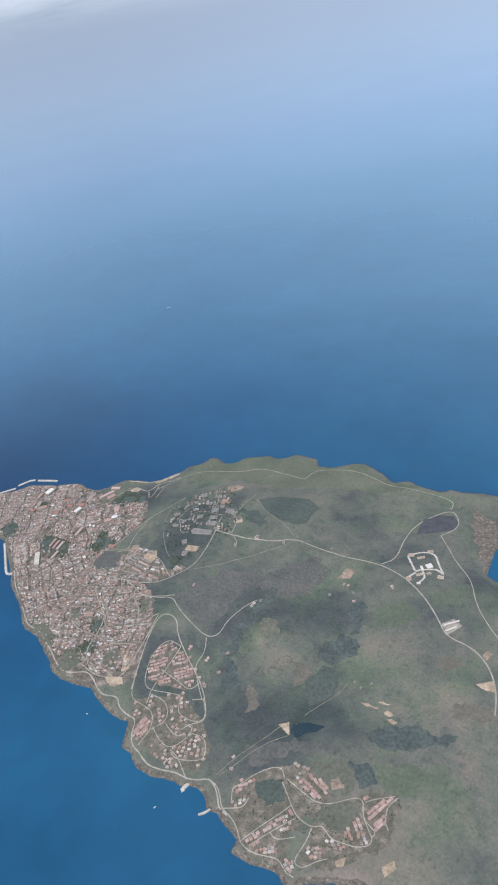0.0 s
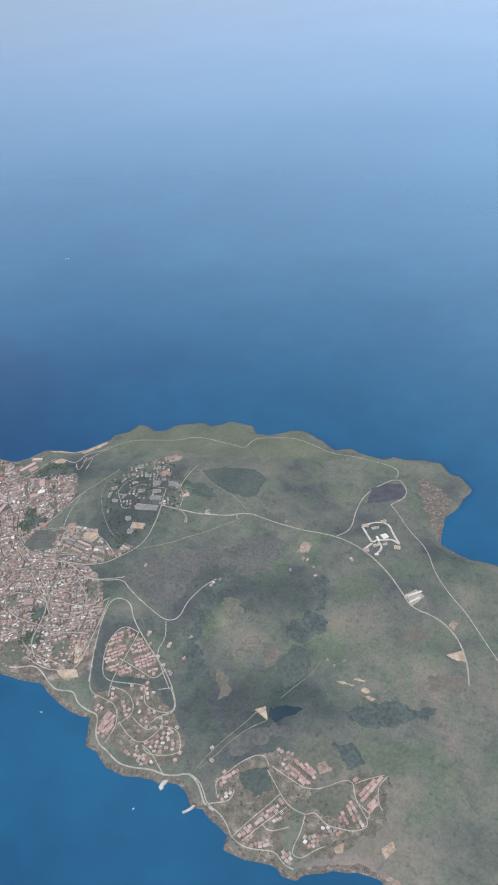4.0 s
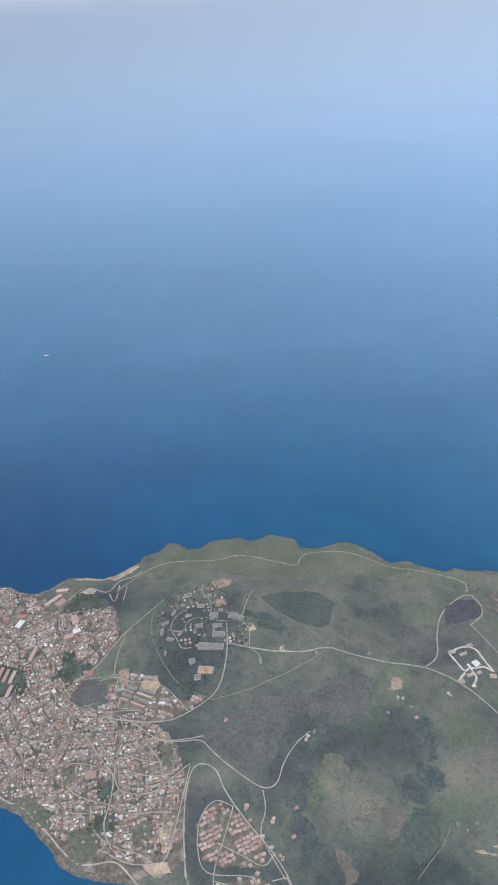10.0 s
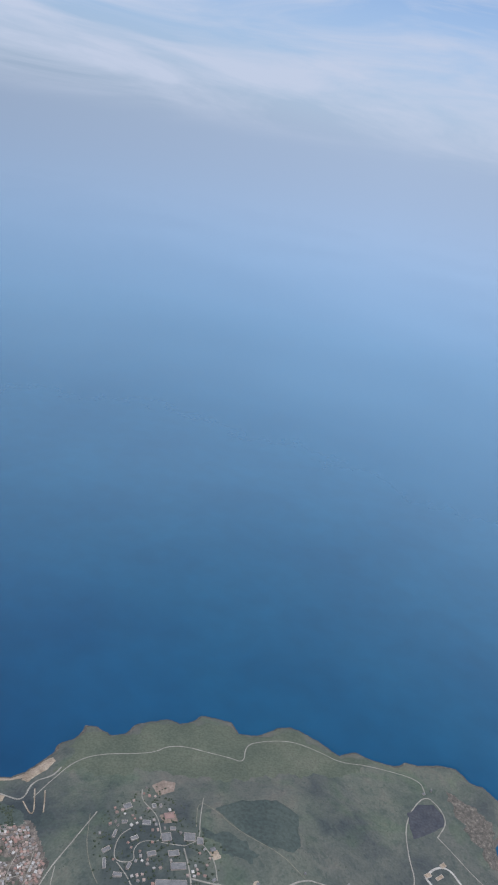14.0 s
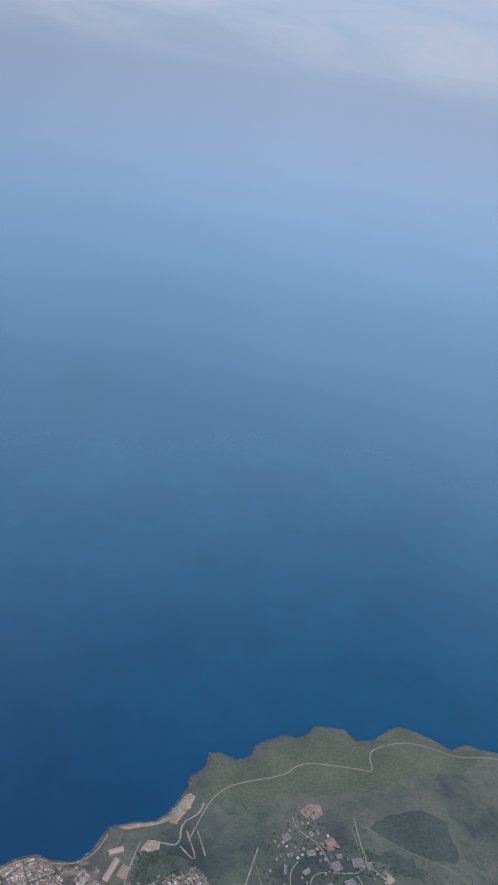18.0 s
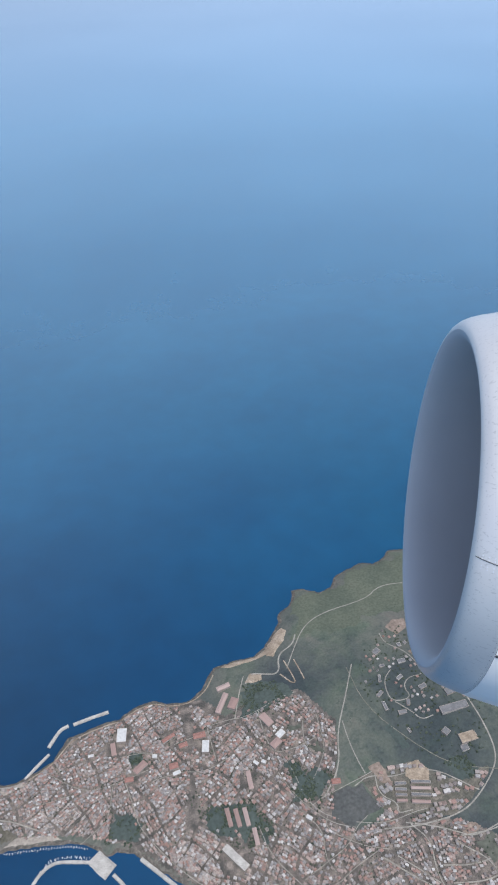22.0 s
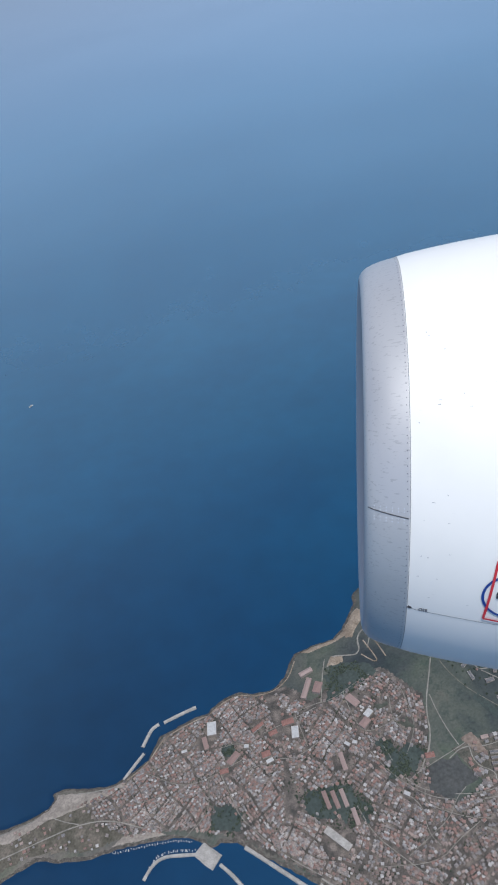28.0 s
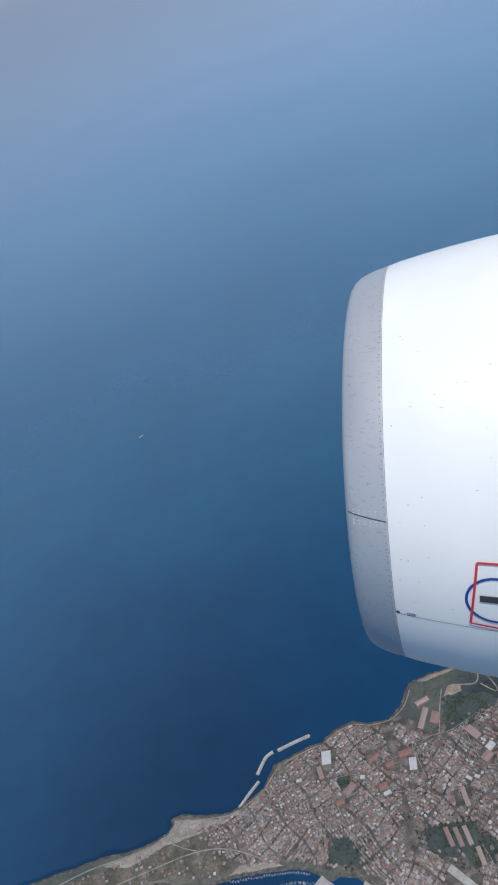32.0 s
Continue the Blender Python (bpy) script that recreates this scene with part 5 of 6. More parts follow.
for x, y in [(-184.5, 205.4), (-184.8, 204.0), (-179.6, 191.4), (-178.3, 190.5), (-196.8, 208.6), (-197.0, 207.1), (-175.0, 199.7), (-175.4, 211.4), (-183.6, 193.9), (-188.1, 197.7), (-174.6, 243.1), (-175.3, 241.4), (-125.4, 266.1), (-109.9, 284.3), (-109.1, 283.3), (-213.3, 243.3), (-132.0, 275.4), (-134.4, 275.2), (-146.7, 161.1), (-144.9, 155.6)]:
    big("farmhouse", "small pale house beside a country lane", "house", x, y, random.uniform(0, 90), random.uniform(1.2, 1.8), random.uniform(0.9, 1.2), 0.7, random.choice(("hip", "flat")), rise=0.3, group="lone farmhouses")

solid = np.array(SOLID)


def clear_of(x, y, gap):
    if len(solid) and (np.hypot(solid[:, 0] - x, solid[:, 1] - y) < solid[:, 2] + gap).any():
        return False
    return True


def fill(poly, across, along, turn, size, tall, hip_share, streets=(6, 4), keep=1.0, follow=True, seed=1, warp=5.0):
    """Building plots on a loose street grid in poly: x, y, turn, w, d, h, hipped."""
    rnd = random.Random(seed)
    p = np.array(poly, float)
    c, s = math.cos(radians(turn)), math.sin(radians(turn))
    mid = p.mean(0)
    span = np.hypot(*(p - mid).T).max()
    out = []
    nu, nv = int(span / across) + 1, int(span / along) + 1
    for i in range(-nu, nu + 1):
        if streets[0] and i % streets[0] == 0:
            continue
        for j in range(-nv, nv + 1):
            if streets[1] and j % streets[1] == 0:
                continue
            if rnd.random() > keep:
                continue
            u, v = i * across + rnd.uniform(-0.25, 0.25), j * along + rnd.uniform(-0.25, 0.25)
            x, y = mid[0] + c * u - s * v, mid[1] + s * u + c * v
            x, y = (x + warp * noise.noise(Vector((x * 0.045, y * 0.045, 1.0))), y + warp * noise.noise(Vector((x * 0.045, y * 0.045, 5.0))))
            if not inside(p, np.array(x), np.array(y)) or shore_at(x, y) < 1.8:
                continue
            gap, way = nearest_road(x, y)
            w, d = rnd.uniform(*size), rnd.uniform(*size) * 0.85
            if gap < 0.62 * d or not clear_of(x, y, 0.8):
                continue
            if any(inside(q, np.array(x), np.array(y)) and rnd.random() < 0.93 for q in PARKS):
                continue
            t = way if follow and gap < 6 else turn + 30 * noise.noise(Vector((x * 0.045, y * 0.045, 9.0)))
            out.append((x, y, t + rnd.uniform(-5, 5), w, d, rnd.uniform(*tall), rnd.random() < hip_share))
    return out


PLOTS = {
    "old": fill([p for p in TOWN if p[0] < -350] + [(-352, 305), (-352, 262)], 1.12, 1.04, 28, (0.75, 1.2), (0.5, 1.0), 0.6, (11, 8), 0.97, seed=2),
    "middle": fill([(-352, 322), (-335, 308), (-316, 314), (-297, 312), (-285, 292), (-288, 277), (-294, 262), (-320, 255), (-352, 262)], 1.4, 1.28, 40,
                   (0.8, 1.5), (0.5, 1.2), 0.55, (10, 6), 0.97, seed=3),
    "front": fill([(-352, 264), (-320, 257), (-294, 262), (-289, 244), (-300, 220), (-308, 199), (-349, 229), (-365, 244), (-372, 250)], 1.32, 1.24, -38,
                  (0.8, 1.4), (0.5, 1.2), 0.55, (9, 6), 0.95, seed=4),
    "east": fill([(-289, 244), (-273, 248), (-253, 242), (-238, 233), (-227, 219), (-226, 204), (-223, 190), (-240, 179), (-275, 184), (-308, 199), (-300, 220)], 1.34, 1.22, 15,
                 (0.8, 1.45), (0.5, 1.2), 0.45, (9, 6), 0.93, seed=5),
    "hill": fill(DISTRICTS["hill"], 2.0, 1.9, -8, (1.3, 2.0), (0.7, 1.3), 0.4, (8, 3), 0.9, seed=6),
    "grid": fill(DISTRICTS["grid"], 1.72, 1.85, 35, (1.35, 1.55), (0.65, 0.8), 1.0, (8, 5), 0.98, follow=False, seed=7, warp=0.6),
    "shore": fill(DISTRICTS["shore"], 2.3, 2.2, 25, (1.0, 1.6), (0.5, 0.9), 0.4, (0, 0), 0.26, seed=8),
    "shore_rows": fill(DISTRICTS["shore_rows"], 1.6, 1.5, 70, (1.2, 1.5), (0.6, 0.8), 1.0, (0, 0), 0.97, follow=False, seed=31, warp=0.3),
    "shore_villas": fill(DISTRICTS["shore_villas"], 2.2, 2.1, 10, (1.2, 1.8), (0.6, 0.9), 0.35, (0, 0), 0.85, seed=32),
    "shore_hotel": fill(DISTRICTS["shore_hotel"], 1.9, 1.8, 15, (1.2, 1.7), (0.6, 0.9), 0.1, (0, 0), 0.9, seed=33),
    "bay": fill(DISTRICTS["bay"] + [], 1.65, 1.6, 45, (1.0, 1.5), (0.5, 0.8), 0.6, (0, 0), 0.9, seed=9),
    "bay_b": fill(DISTRICTS["bay_b"], 1.65, 1.6, 20, (1.0, 1.5), (0.5, 0.8), 0.5, (0, 0), 0.88, seed=19),
    "bay_c": fill(DISTRICTS["bay_c"], 1.8, 1.7, 60, (1.1, 1.5), (0.5, 0.8), 0.7, (0, 0), 0.7, seed=20),
    "terrace": fill(DISTRICTS["terrace"], 1.55, 1.75, -28, (1.25, 1.5), (0.6, 0.8), 1.0, (0, 3), 0.97, follow=False, seed=10, warp=0.4),
    "slope": fill(DISTRICTS["slope"], 1.65, 1.6, 42, (1.0, 1.6), (0.5, 0.9), 0.6, (0, 0), 0.85, seed=11),
    "slope_b": fill(DISTRICTS["slope_b"], 1.65, 1.6, 30, (1.0, 1.5), (0.5, 0.8), 0.5, (0, 0), 0.85, seed=21),
    "slope_c": fill(DISTRICTS["slope_c"], 1.8, 1.8, 60, (1.0, 1.5), (0.5, 0.8), 0.7, (0, 0), 0.75, seed=22),
    "lower": fill(DISTRICTS["lower"], 1.7, 1.7, 10, (1.1, 1.6), (0.5, 0.8), 0.4, (0, 0), 0.85, seed=23),
    "rows": fill(DISTRICTS["rows"], 1.35, 1.75, 62, (1.1, 1.3), (0.6, 0.8), 1.0, (0, 3), 0.97, follow=False, seed=12, warp=2.0),
    "rows_b": fill(DISTRICTS["rows_b"], 1.35, 1.7, -50, (1.1, 1.3), (0.6, 0.8), 1.0, (0, 3), 0.95, follow=False, seed=24, warp=2.0),
    "rows_c": fill(DISTRICTS["rows_c"], 1.6, 1.7, -30, (1.1, 1.5), (0.6, 0.8), 0.8, (0, 0), 0.8, seed=25),
    "campus": fill(DISTRICTS["campus"], 2.8, 2.6, 25, (0.8, 1.4), (0.5, 0.8), 0.3, (0, 0), 0.3, seed=13),
    "isthmus": fill(ISTHMUS, 2.3, 2.0, 15, (0.7, 1.5), (0.4, 0.8), 0.15, (0, 0), 0.4, seed=14),
}
SINGLE = {"house": [], "apartment_building": [], "town_house": []}
FAR = []
for key, plots in PLOTS.items():
    for b in plots:
        if key in ("grid", "terrace", "rows", "rows_b", "rows_c", "bay", "slope", "shore", "shore_rows", "shore_villas", "shore_hotel") and len(SINGLE["house"]) < 290:
            SINGLE["house"].append(b)
        elif (key == "front" or (key == "hill")) and len(SINGLE["apartment_building"]) < 290:
            SINGLE["apartment_building"].append(b)
        elif key == "old" and b[1] < 283 and len(SINGLE["town_house"]) < 290:
            SINGLE["town_house"].append(b)
        else:
            FAR.append(b)

# single houses: six built, the rest copies of the nearest in size
for kind, plots in SINGLE.items():
    protos = {}
    for b in plots:
        x, y, turn, w, d, h, hipped = b
        key = (round(w * 2.5), hipped)
        if key not in protos:
            low, label = {"house": (0.4, "low house with a red hipped tile roof" if hipped else "low pale house with a flat roof"),
                          "apartment_building": (0.45, "apartment block with a brown hipped roof" if hipped else "pale apartment block with a flat roof"),
                          "town_house": (0.36, "narrow old town house with a brown tile roof" if hipped else "narrow old town house with a flat roof")}[kind]
            protos[key] = building(kind, label, kind.replace("_", " "), {"house": "houses of the suburbs", "apartment_building": "town blocks", "town_house": "old town houses"}[kind],
                                   spot(x, y, turn), w, d, h, "hip" if hipped else "flat", low, M_ROOF_OBJ if hipped and kind != "house" else None)
        else:
            copy_thing(protos[key], spot(x, y, turn))

# the rest of the town, joined
wv, wf, rv, rf = [], [], [], []
for x, y, turn, w, d, h, hipped in FAR:
    c, s, z = math.cos(radians(turn)), math.sin(radians(turn)), float(ground_z(x, y))

    def put(px, py, pz):
        return (x + c * px - s * py, y + s * px + c * py, z + pz)
    k = len(wv)
    wv += [put(sx * w / 2, sy * d / 2, pz) for pz in (-0.6, h) for sx, sy in ((-1, -1), (1, -1), (1, 1), (-1, 1))]
    wf += [(k + i, k + (i + 1) % 4, k + 4 + (i + 1) % 4, k + 4 + i) for i in range(4)] + [(k + 4, k + 5, k + 6, k + 7)]
    k = len(rv)
    w2, d2 = w / 2 + 0.08, d / 2 + 0.08
    if hipped:
        rg = max(w2 - d2, 0.12)
        rv += [put(sx * w2, sy * d2, h + 0.01) for sx, sy in ((-1, -1), (1, -1), (1, 1), (-1, 1))] + [put(-rg, 0, h + 0.36), put(rg, 0, h + 0.36)]
        rf += [(k, k + 1, k + 5, k + 4), (k + 1, k + 2, k + 5), (k + 2, k + 3, k + 4, k + 5), (k + 3, k, k + 4), (k + 3, k + 2, k + 1, k)]
    else:
        rv += [put(sx * w2, sy * d2, h + pz) for pz in (0.01, 0.14) for sx, sy in ((-1, -1), (1, -1), (1, 1), (-1, 1))]
        rv += [put(sx * w2 * 0.86, sy * d2 * 0.86, h + 0.14) for sx, sy in ((-1, -1), (1, -1), (1, 1), (-1, 1))]
        rv += [put(sx * w2 * 0.86, sy * d2 * 0.86, h + 0.04) for sx, sy in ((-1, -1), (1, -1), (1, 1), (-1, 1))]
        for o in (0, 4, 8):
            rf += [(k + o + i, k + o + (i + 1) % 4, k + o + 4 + (i + 1) % 4, k + o + 4 + i) for i in range(4)]
        rf += [(k + 12, k + 13, k + 14, k + 15)]
town = base("town_buildings", "crowded old town of pinkish tiled and flat roofs", "buildings", Matrix(), kind="stuff")
mesh_object("wall", wv, wf, M_WALL_ISL, town)
mesh_object("roof", rv, rf, M_ROOF_ISL, town)

# ---------------------------------------------------------------- trees and scrub
ICO = bmesh.new()
bmesh.ops.create_icosphere(ICO, subdivisions=1, radius=1)
ico_v = np.array([v.co[:] for v in ICO.verts])
ico_f = np.array([[v.index for v in f.verts] for f in ICO.faces])
ICO.free()


def woods(name, label, places, size, seed, flat=0.7):
    """Many small uneven crowns in one mesh, each of two or three clumps."""
    rng = np.random.default_rng(seed)
    vs, fs = [], []
    for x, y in places:
        r = rng.uniform(*size)
        for _ in range(2 if r > 0.5 else 1):
            ox, oy = rng.uniform(-0.5, 0.5, 2) * r
            k = len(vs) * len(ico_v)
            v = ico_v * rng.uniform(0.65, 1.25, (len(ico_v), 1)) * r * np.array([1, 1, flat])
            z = float(ground_z(x + ox, y + oy))
            if shore_at(x + ox, y + oy) < 0.4:
                continue
            vs.append(v + (x + ox, y + oy, z + r * 0.35))
            fs.append(ico_f + k)
    ob = mesh_object(name, np.concatenate(vs), np.concatenate(fs), M_SCRUB if name == "scrub" else M_LEAF)
    return tagged(ob, label, "trees", kind="stuff")


def scatter(poly, n, seed, near_road=0.5, thin=None):
    rng = np.random.default_rng(seed)
    p = np.array(poly, float)
    lo, hi = p.min(0), p.max(0)
    q = rng.uniform(lo, hi, (n, 2))
    q = q[inside(p, q[:, 0], q[:, 1])]
    if thin:
        q = q[[noise.noise(Vector((x * thin, y * thin, seed))) > 0.05 for x, y in q]]
    return [xy for xy in q if nearest_road(*xy)[0] > near_road]


for k, p in enumerate(PARKS):
    a = abs(0.5 * sum(q[0] * r[1] - r[0] * q[1] for q, r in zip(p, p[1:] + p[:1])))
    if k == 4:
        patch("field", p, M_HEATH, "dark brown open field among the houses", "field", ragged=1.5)
        continue
    if k in (10, 11, 12, 13, 14, 15, 17):
        patch("field", p, M_GRASS, "open olive-brown ground among the houses", "field", ragged=1.5)
        continue
    # the trees' shade is put into this dark ground sheet's colour
    patch("ground", p, M_FIELD, "dark ground under park trees, shade put in its colour", "park ground", lift=0.12, ragged=2.0)
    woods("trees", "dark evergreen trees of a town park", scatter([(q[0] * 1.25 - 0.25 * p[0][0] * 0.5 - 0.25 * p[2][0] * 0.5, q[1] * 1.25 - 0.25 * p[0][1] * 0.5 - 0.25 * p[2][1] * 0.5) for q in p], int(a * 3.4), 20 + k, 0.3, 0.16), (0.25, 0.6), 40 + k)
woods("trees", "scattered garden trees between town houses", scatter(TOWN, 9500, 50, 0.2, 0.09), (0.18, 0.5), 51)
woods("scrub", "dark evergreen scrub on the hill slope", scatter([(-180, 258), (-170, 264), (-139, 267), (-128, 252), (-119, 228), (-123, 203), (-135, 188), (-149, 168), (-161, 175), (-174, 215)], 9000, 52, 0.4, 0.09), (0.10, 0.30), 53)
woods("scrub", "dark bushes along the valley stream", scatter([(-158, 150), (-150, 160), (-140, 176), (-132, 190), (-118, 214), (-112, 212), (-126, 186), (-136, 168), (-146, 150)], 900, 54, 0.3), (0.15, 0.45), 55)
woods("scrub", "scattered bushes over the plateau pasture", scatter([(-290, 350), (-215, 385), (-120, 375), (-40, 295), (-30, 200), (-60, 135), (-110, 165), (-160, 200), (-215, 225), (-280, 290)], 9000, 56, 0.4, 0.06), (0.08, 0.28), 57)
woods("scrub", "suburban garden bushes", scatter([(-217, 194), (-185, 195), (-159, 162), (-165, 147), (-207, 160)], 500, 58, 0.3), (0.15, 0.4), 59)
woods("scrub", "bushes round the bay houses", scatter([(-141, 141), (-120, 165), (-70, 170), (-70, 145), (-107, 125), (-128, 127)], 900, 60, 0.3, 0.05), (0.2, 0.5), 61)
woods("trees", "campus trees among the pale blocks", scatter([(-270, 300), (-262, 328), (-240, 342), (-205, 300), (-222, 262), (-250, 262)], 700, 62, 0.3), (0.25, 0.6), 63)

# ---------------------------------------------------------------- harbour works


def mole(name, points, width, top, label, mat=M_CONCRETE):
    """A harbour wall with sloping sides, standing in the water."""
    p = resample(points, 1.5)
    t = np.gradient(p, axis=0)
    side = np.stack([-t[:, 1], t[:, 0]], 1) / (np.hypot(*t.T)[:, None] + 1e-9)
    jag = 1 + 0.12 * np.array([noise.noise(Vector((x, y, 4))) for x, y in p])[:, None]
    rows = [(-0.5 - 0.45, -0.6), (-0.5, top), (0.5, top), (0.5 + 0.45, -0.6)]
    v = np.concatenate([np.c_[p + side * width * o * jag, np.full(len(p), z)] for o, z in rows])
    n = len(p)
    f = [(k * n + i, k * n + i + 1, (k + 1) * n + i + 1, (k + 1) * n + i) for k in range(3) for i in range(n - 1)]
    f += [(0, n, 2 * n, 3 * n), (n - 1, 4 * n - 1, 3 * n - 1, 2 * n - 1)]
    return tagged(mesh_object(name, v, f, mat), label, "breakwater")


mole("breakwater", [(-393, 327.5), (-402, 326), (-410.5, 324)], 1.3, 0.6, "pale rubble breakwater, detached from the shore")
mole("breakwater", [(-413, 324), (-417, 322.5), (-420, 318), (-422.5, 314)], 1.3, 0.6, "bent pale rubble breakwater")
mole("breakwater", [(-422, 310.5), (-427, 306), (-433, 300)], 1.1, 0.6, "rubble breakwater joined to the town shore")
mole("mole", [(-427, 252.5), (-423.5, 257), (-418, 260), (-410, 258.5), (-401, 256.5)], 1.1, 0.5, "fishing harbour mole lined with boats")
mole("mole", [(-401, 259), (-398, 255), (-394, 251)], 5.0, 0.55, "broad concrete harbour quay")
mole("pier", [(-393, 250), (-388, 244), (-379, 229)], 1.2, 0.55, "straight concrete pier in the harbour")
mole("pier", [(-381, 254), (-372, 245), (-362, 235), (-356, 229), (-352, 231)], 1.3, 0.6, "pale concrete quay wall along the basin")
mole("jetty", [(-145, 138), (-146.5, 134.5), (-149.5, 132)], 0.8, 0.5, "short pale concrete jetty in the small bay")
mole("jetty", [(-161, 144), (-163, 139.5), (-161.5, 139)], 1.4, 0.5, "small pale concrete landing")


def boat(x, y, turn, length, label, group="", wake=0.0):
    ob = base("boat", label, "boat", pose(x, y, 0.05, 0, 0, turn), group)
    bm = bmesh.new()
    w = length * 0.17
    outline = [(-0.5, -0.8), (0.1, -1), (0.35, -0.7), (0.5, 0), (0.35, 0.7), (0.1, 1), (-0.5, 0.8)]
    low = [bm.verts.new((px * length * 0.92, py * w * 0.7, -0.1)) for px, py in outline]
    top = [bm.verts.new((px * length, py * w, length * 0.10)) for px, py in outline]
    for i in range(7):
        bm.faces.new((low[i], low[(i + 1) % 7], top[(i + 1) % 7], top[i]))
    bm.faces.new(top)
    part("hull", bm, M_BOAT, ob)
    bm = bmesh.new()
    add_box(bm, -length * 0.25, length * 0.12, -w * 0.5, w * 0.5, length * 0.1, length * 0.24)
    part("cabin", bm, M_CONCRETE, ob)
    return ob


M_BOAT = material("white_hull", [(0.3, (0.40, 0.40, 0.40)), (0.7, (0.62, 0.62, 0.60))], scale=2.0)
boat(-494, 654, 35, 4.6, "white ship under way on the open sea")
boat(-170, 128, 60, 1.2, "small white motor boat off the bay")
boat(-232, 158, 10, 1.0, "small white boat off the southern shore")
rnd = random.Random(5)
line = resample([(-426, 253), (-423, 258), (-418, 261.2), (-410, 260), (-402, 258)], 1.1)
for q in line:
    boat(q[0] + rnd.uniform(-0.4, 0.4), q[1] + 0.2 + rnd.uniform(0, 0.5), 100 + rnd.uniform(-35, 35), rnd.uniform(0.7, 1.3), "small white fishing boat moored at the mole", "moored boats")
for q in resample([(-440, 268), (-424, 266.8), (-412, 265.6), (-404, 263)], 1.2):
    boat(q[0], q[1] - 0.3 + rnd.uniform(-0.4, 0.4), 95 + rnd.uniform(-40, 40), rnd.uniform(0.6, 1.2), "small white boat moored along the quay", "moored boats")

# ---------------------------------------------------------------- the aircraft's engine
ENGINE = Matrix(((0.9537, -0.1596, 0.2550, -342.7432), (-0.2836, -0.7588, 0.5863, 111.0465), (-0.0999, 0.6314, 0.7689, 330.9464), (0, 0, 0, 1)))
OUTER = [(0.0, 0.845), (0.004, 0.862), (0.015, 0.880), (0.035, 0.897), (0.065, 0.912), (0.105, 0.926), (0.165, 0.941)]
COWL = [(0.165, 0.9415), (0.22, 0.957), (0.32, 0.977), (0.45, 1.000), (0.60, 1.022), (0.80, 1.045), (1.00, 1.060), (1.25, 1.068), (1.55, 1.060), (1.9, 1.035), (2.3, 0.965), (2.7, 0.870)]
INNER = [(0.0, 0.845), (0.004, 0.828), (0.015, 0.812), (0.04, 0.795), (0.08, 0.782), (0.14, 0.774), (0.24, 0.772), (0.40, 0.778), (0.65, 0.79), (0.95, 0.795)]


def paint(name, base_colour, rough, metal=0.0, coat=0.0, streak=0.0, flecks=0.72):
    m = bpy.data.materials.new(name)
    m.use_nodes = True
    n, l = m.node_tree.nodes, m.node_tree.links
    b = n["Principled BSDF"]
    b.inputs["Roughness"].default_value, b.inputs["Metallic"].default_value, b.inputs["Coat Weight"].default_value = rough, metal, coat
    tc = n.new("ShaderNodeTexCoord")
    mp = n.new("ShaderNodeMapping")
    mp.inputs["Scale"].default_value = (13.0, 120.0, 120.0)
    l.new(tc.outputs["Object"], mp.inputs["Vector"])
    fleck = n.new("ShaderNodeTexNoise")
    fleck.inputs["Scale"].default_value, fleck.inputs["Detail"].default_value = 1.0, 3
    l.new(mp.outputs[0], fleck.inputs["Vector"])
    soft = n.new("ShaderNodeTexNoise")
    soft.inputs["Scale"].default_value, soft.inputs["Detail"].default_value = 3.0, 5
    l.new(tc.outputs["Object"], soft.inputs["Vector"])
    r1 = n.new("ShaderNodeMapRange")
    for key, v in (("From Min", flecks), ("From Max", flecks + 0.07), ("To Min", 1.0), ("To Max", 1.0 - streak)):
        r1.inputs[key].default_value = v
    l.new(fleck.outputs["Fac"], r1.inputs["Value"])
    r2 = n.new("ShaderNodeMapRange")
    for key, v in (("From Min", 0.3), ("From Max", 0.7), ("To Min", 0.94), ("To Max", 1.0)):
        r2.inputs[key].default_value = v
    l.new(soft.outputs["Fac"], r2.inputs["Value"])
    mul = n.new("ShaderNodeMath")
    mul.operation = "MULTIPLY"
    l.new(r1.outputs[0], mul.inputs[0])
    l.new(r2.outputs[0], mul.inputs[1])
    sc = n.new("ShaderNodeVectorMath")
    sc.operation = "SCALE"
    sc.inputs[0].default_value = base_colour
    l.new(mul.outputs[0], sc.inputs["Scale"])
    l.new(sc.outputs[0], b.inputs["Base Color"])
    return m


M_COWL = paint("white_cowl_paint", (0.90, 0.89, 0.845), 0.42, coat=0.25, streak=0.10)
M_LIP = paint("satin_lip_metal", (0.72, 0.705, 0.685), 0.36, metal=0.6, streak=0.17, flecks=0.60)
M_DUCT = paint("inlet_liner", (0.52, 0.53, 0.54), 0.4, streak=0.05)
M_DARK = paint("dark_sealant", (0.05, 0.05, 0.055), 0.6)
M_BLUE = paint("blue_marking", (0.02, 0.06, 0.28), 0.4)
M_RED = paint("red_marking", (0.62, 0.04, 0.05), 0.4)
M_SEAL = paint("grey_sealant", (0.24, 0.24, 0.26), 0.6)
M_PALE = paint("pale_rivet", (0.75, 0.76, 0.80), 0.4)

engine = base("jet_engine", "white jet engine nacelle with a grey metal inlet lip", "aircraft engine", ENGINE)
TURN = 128


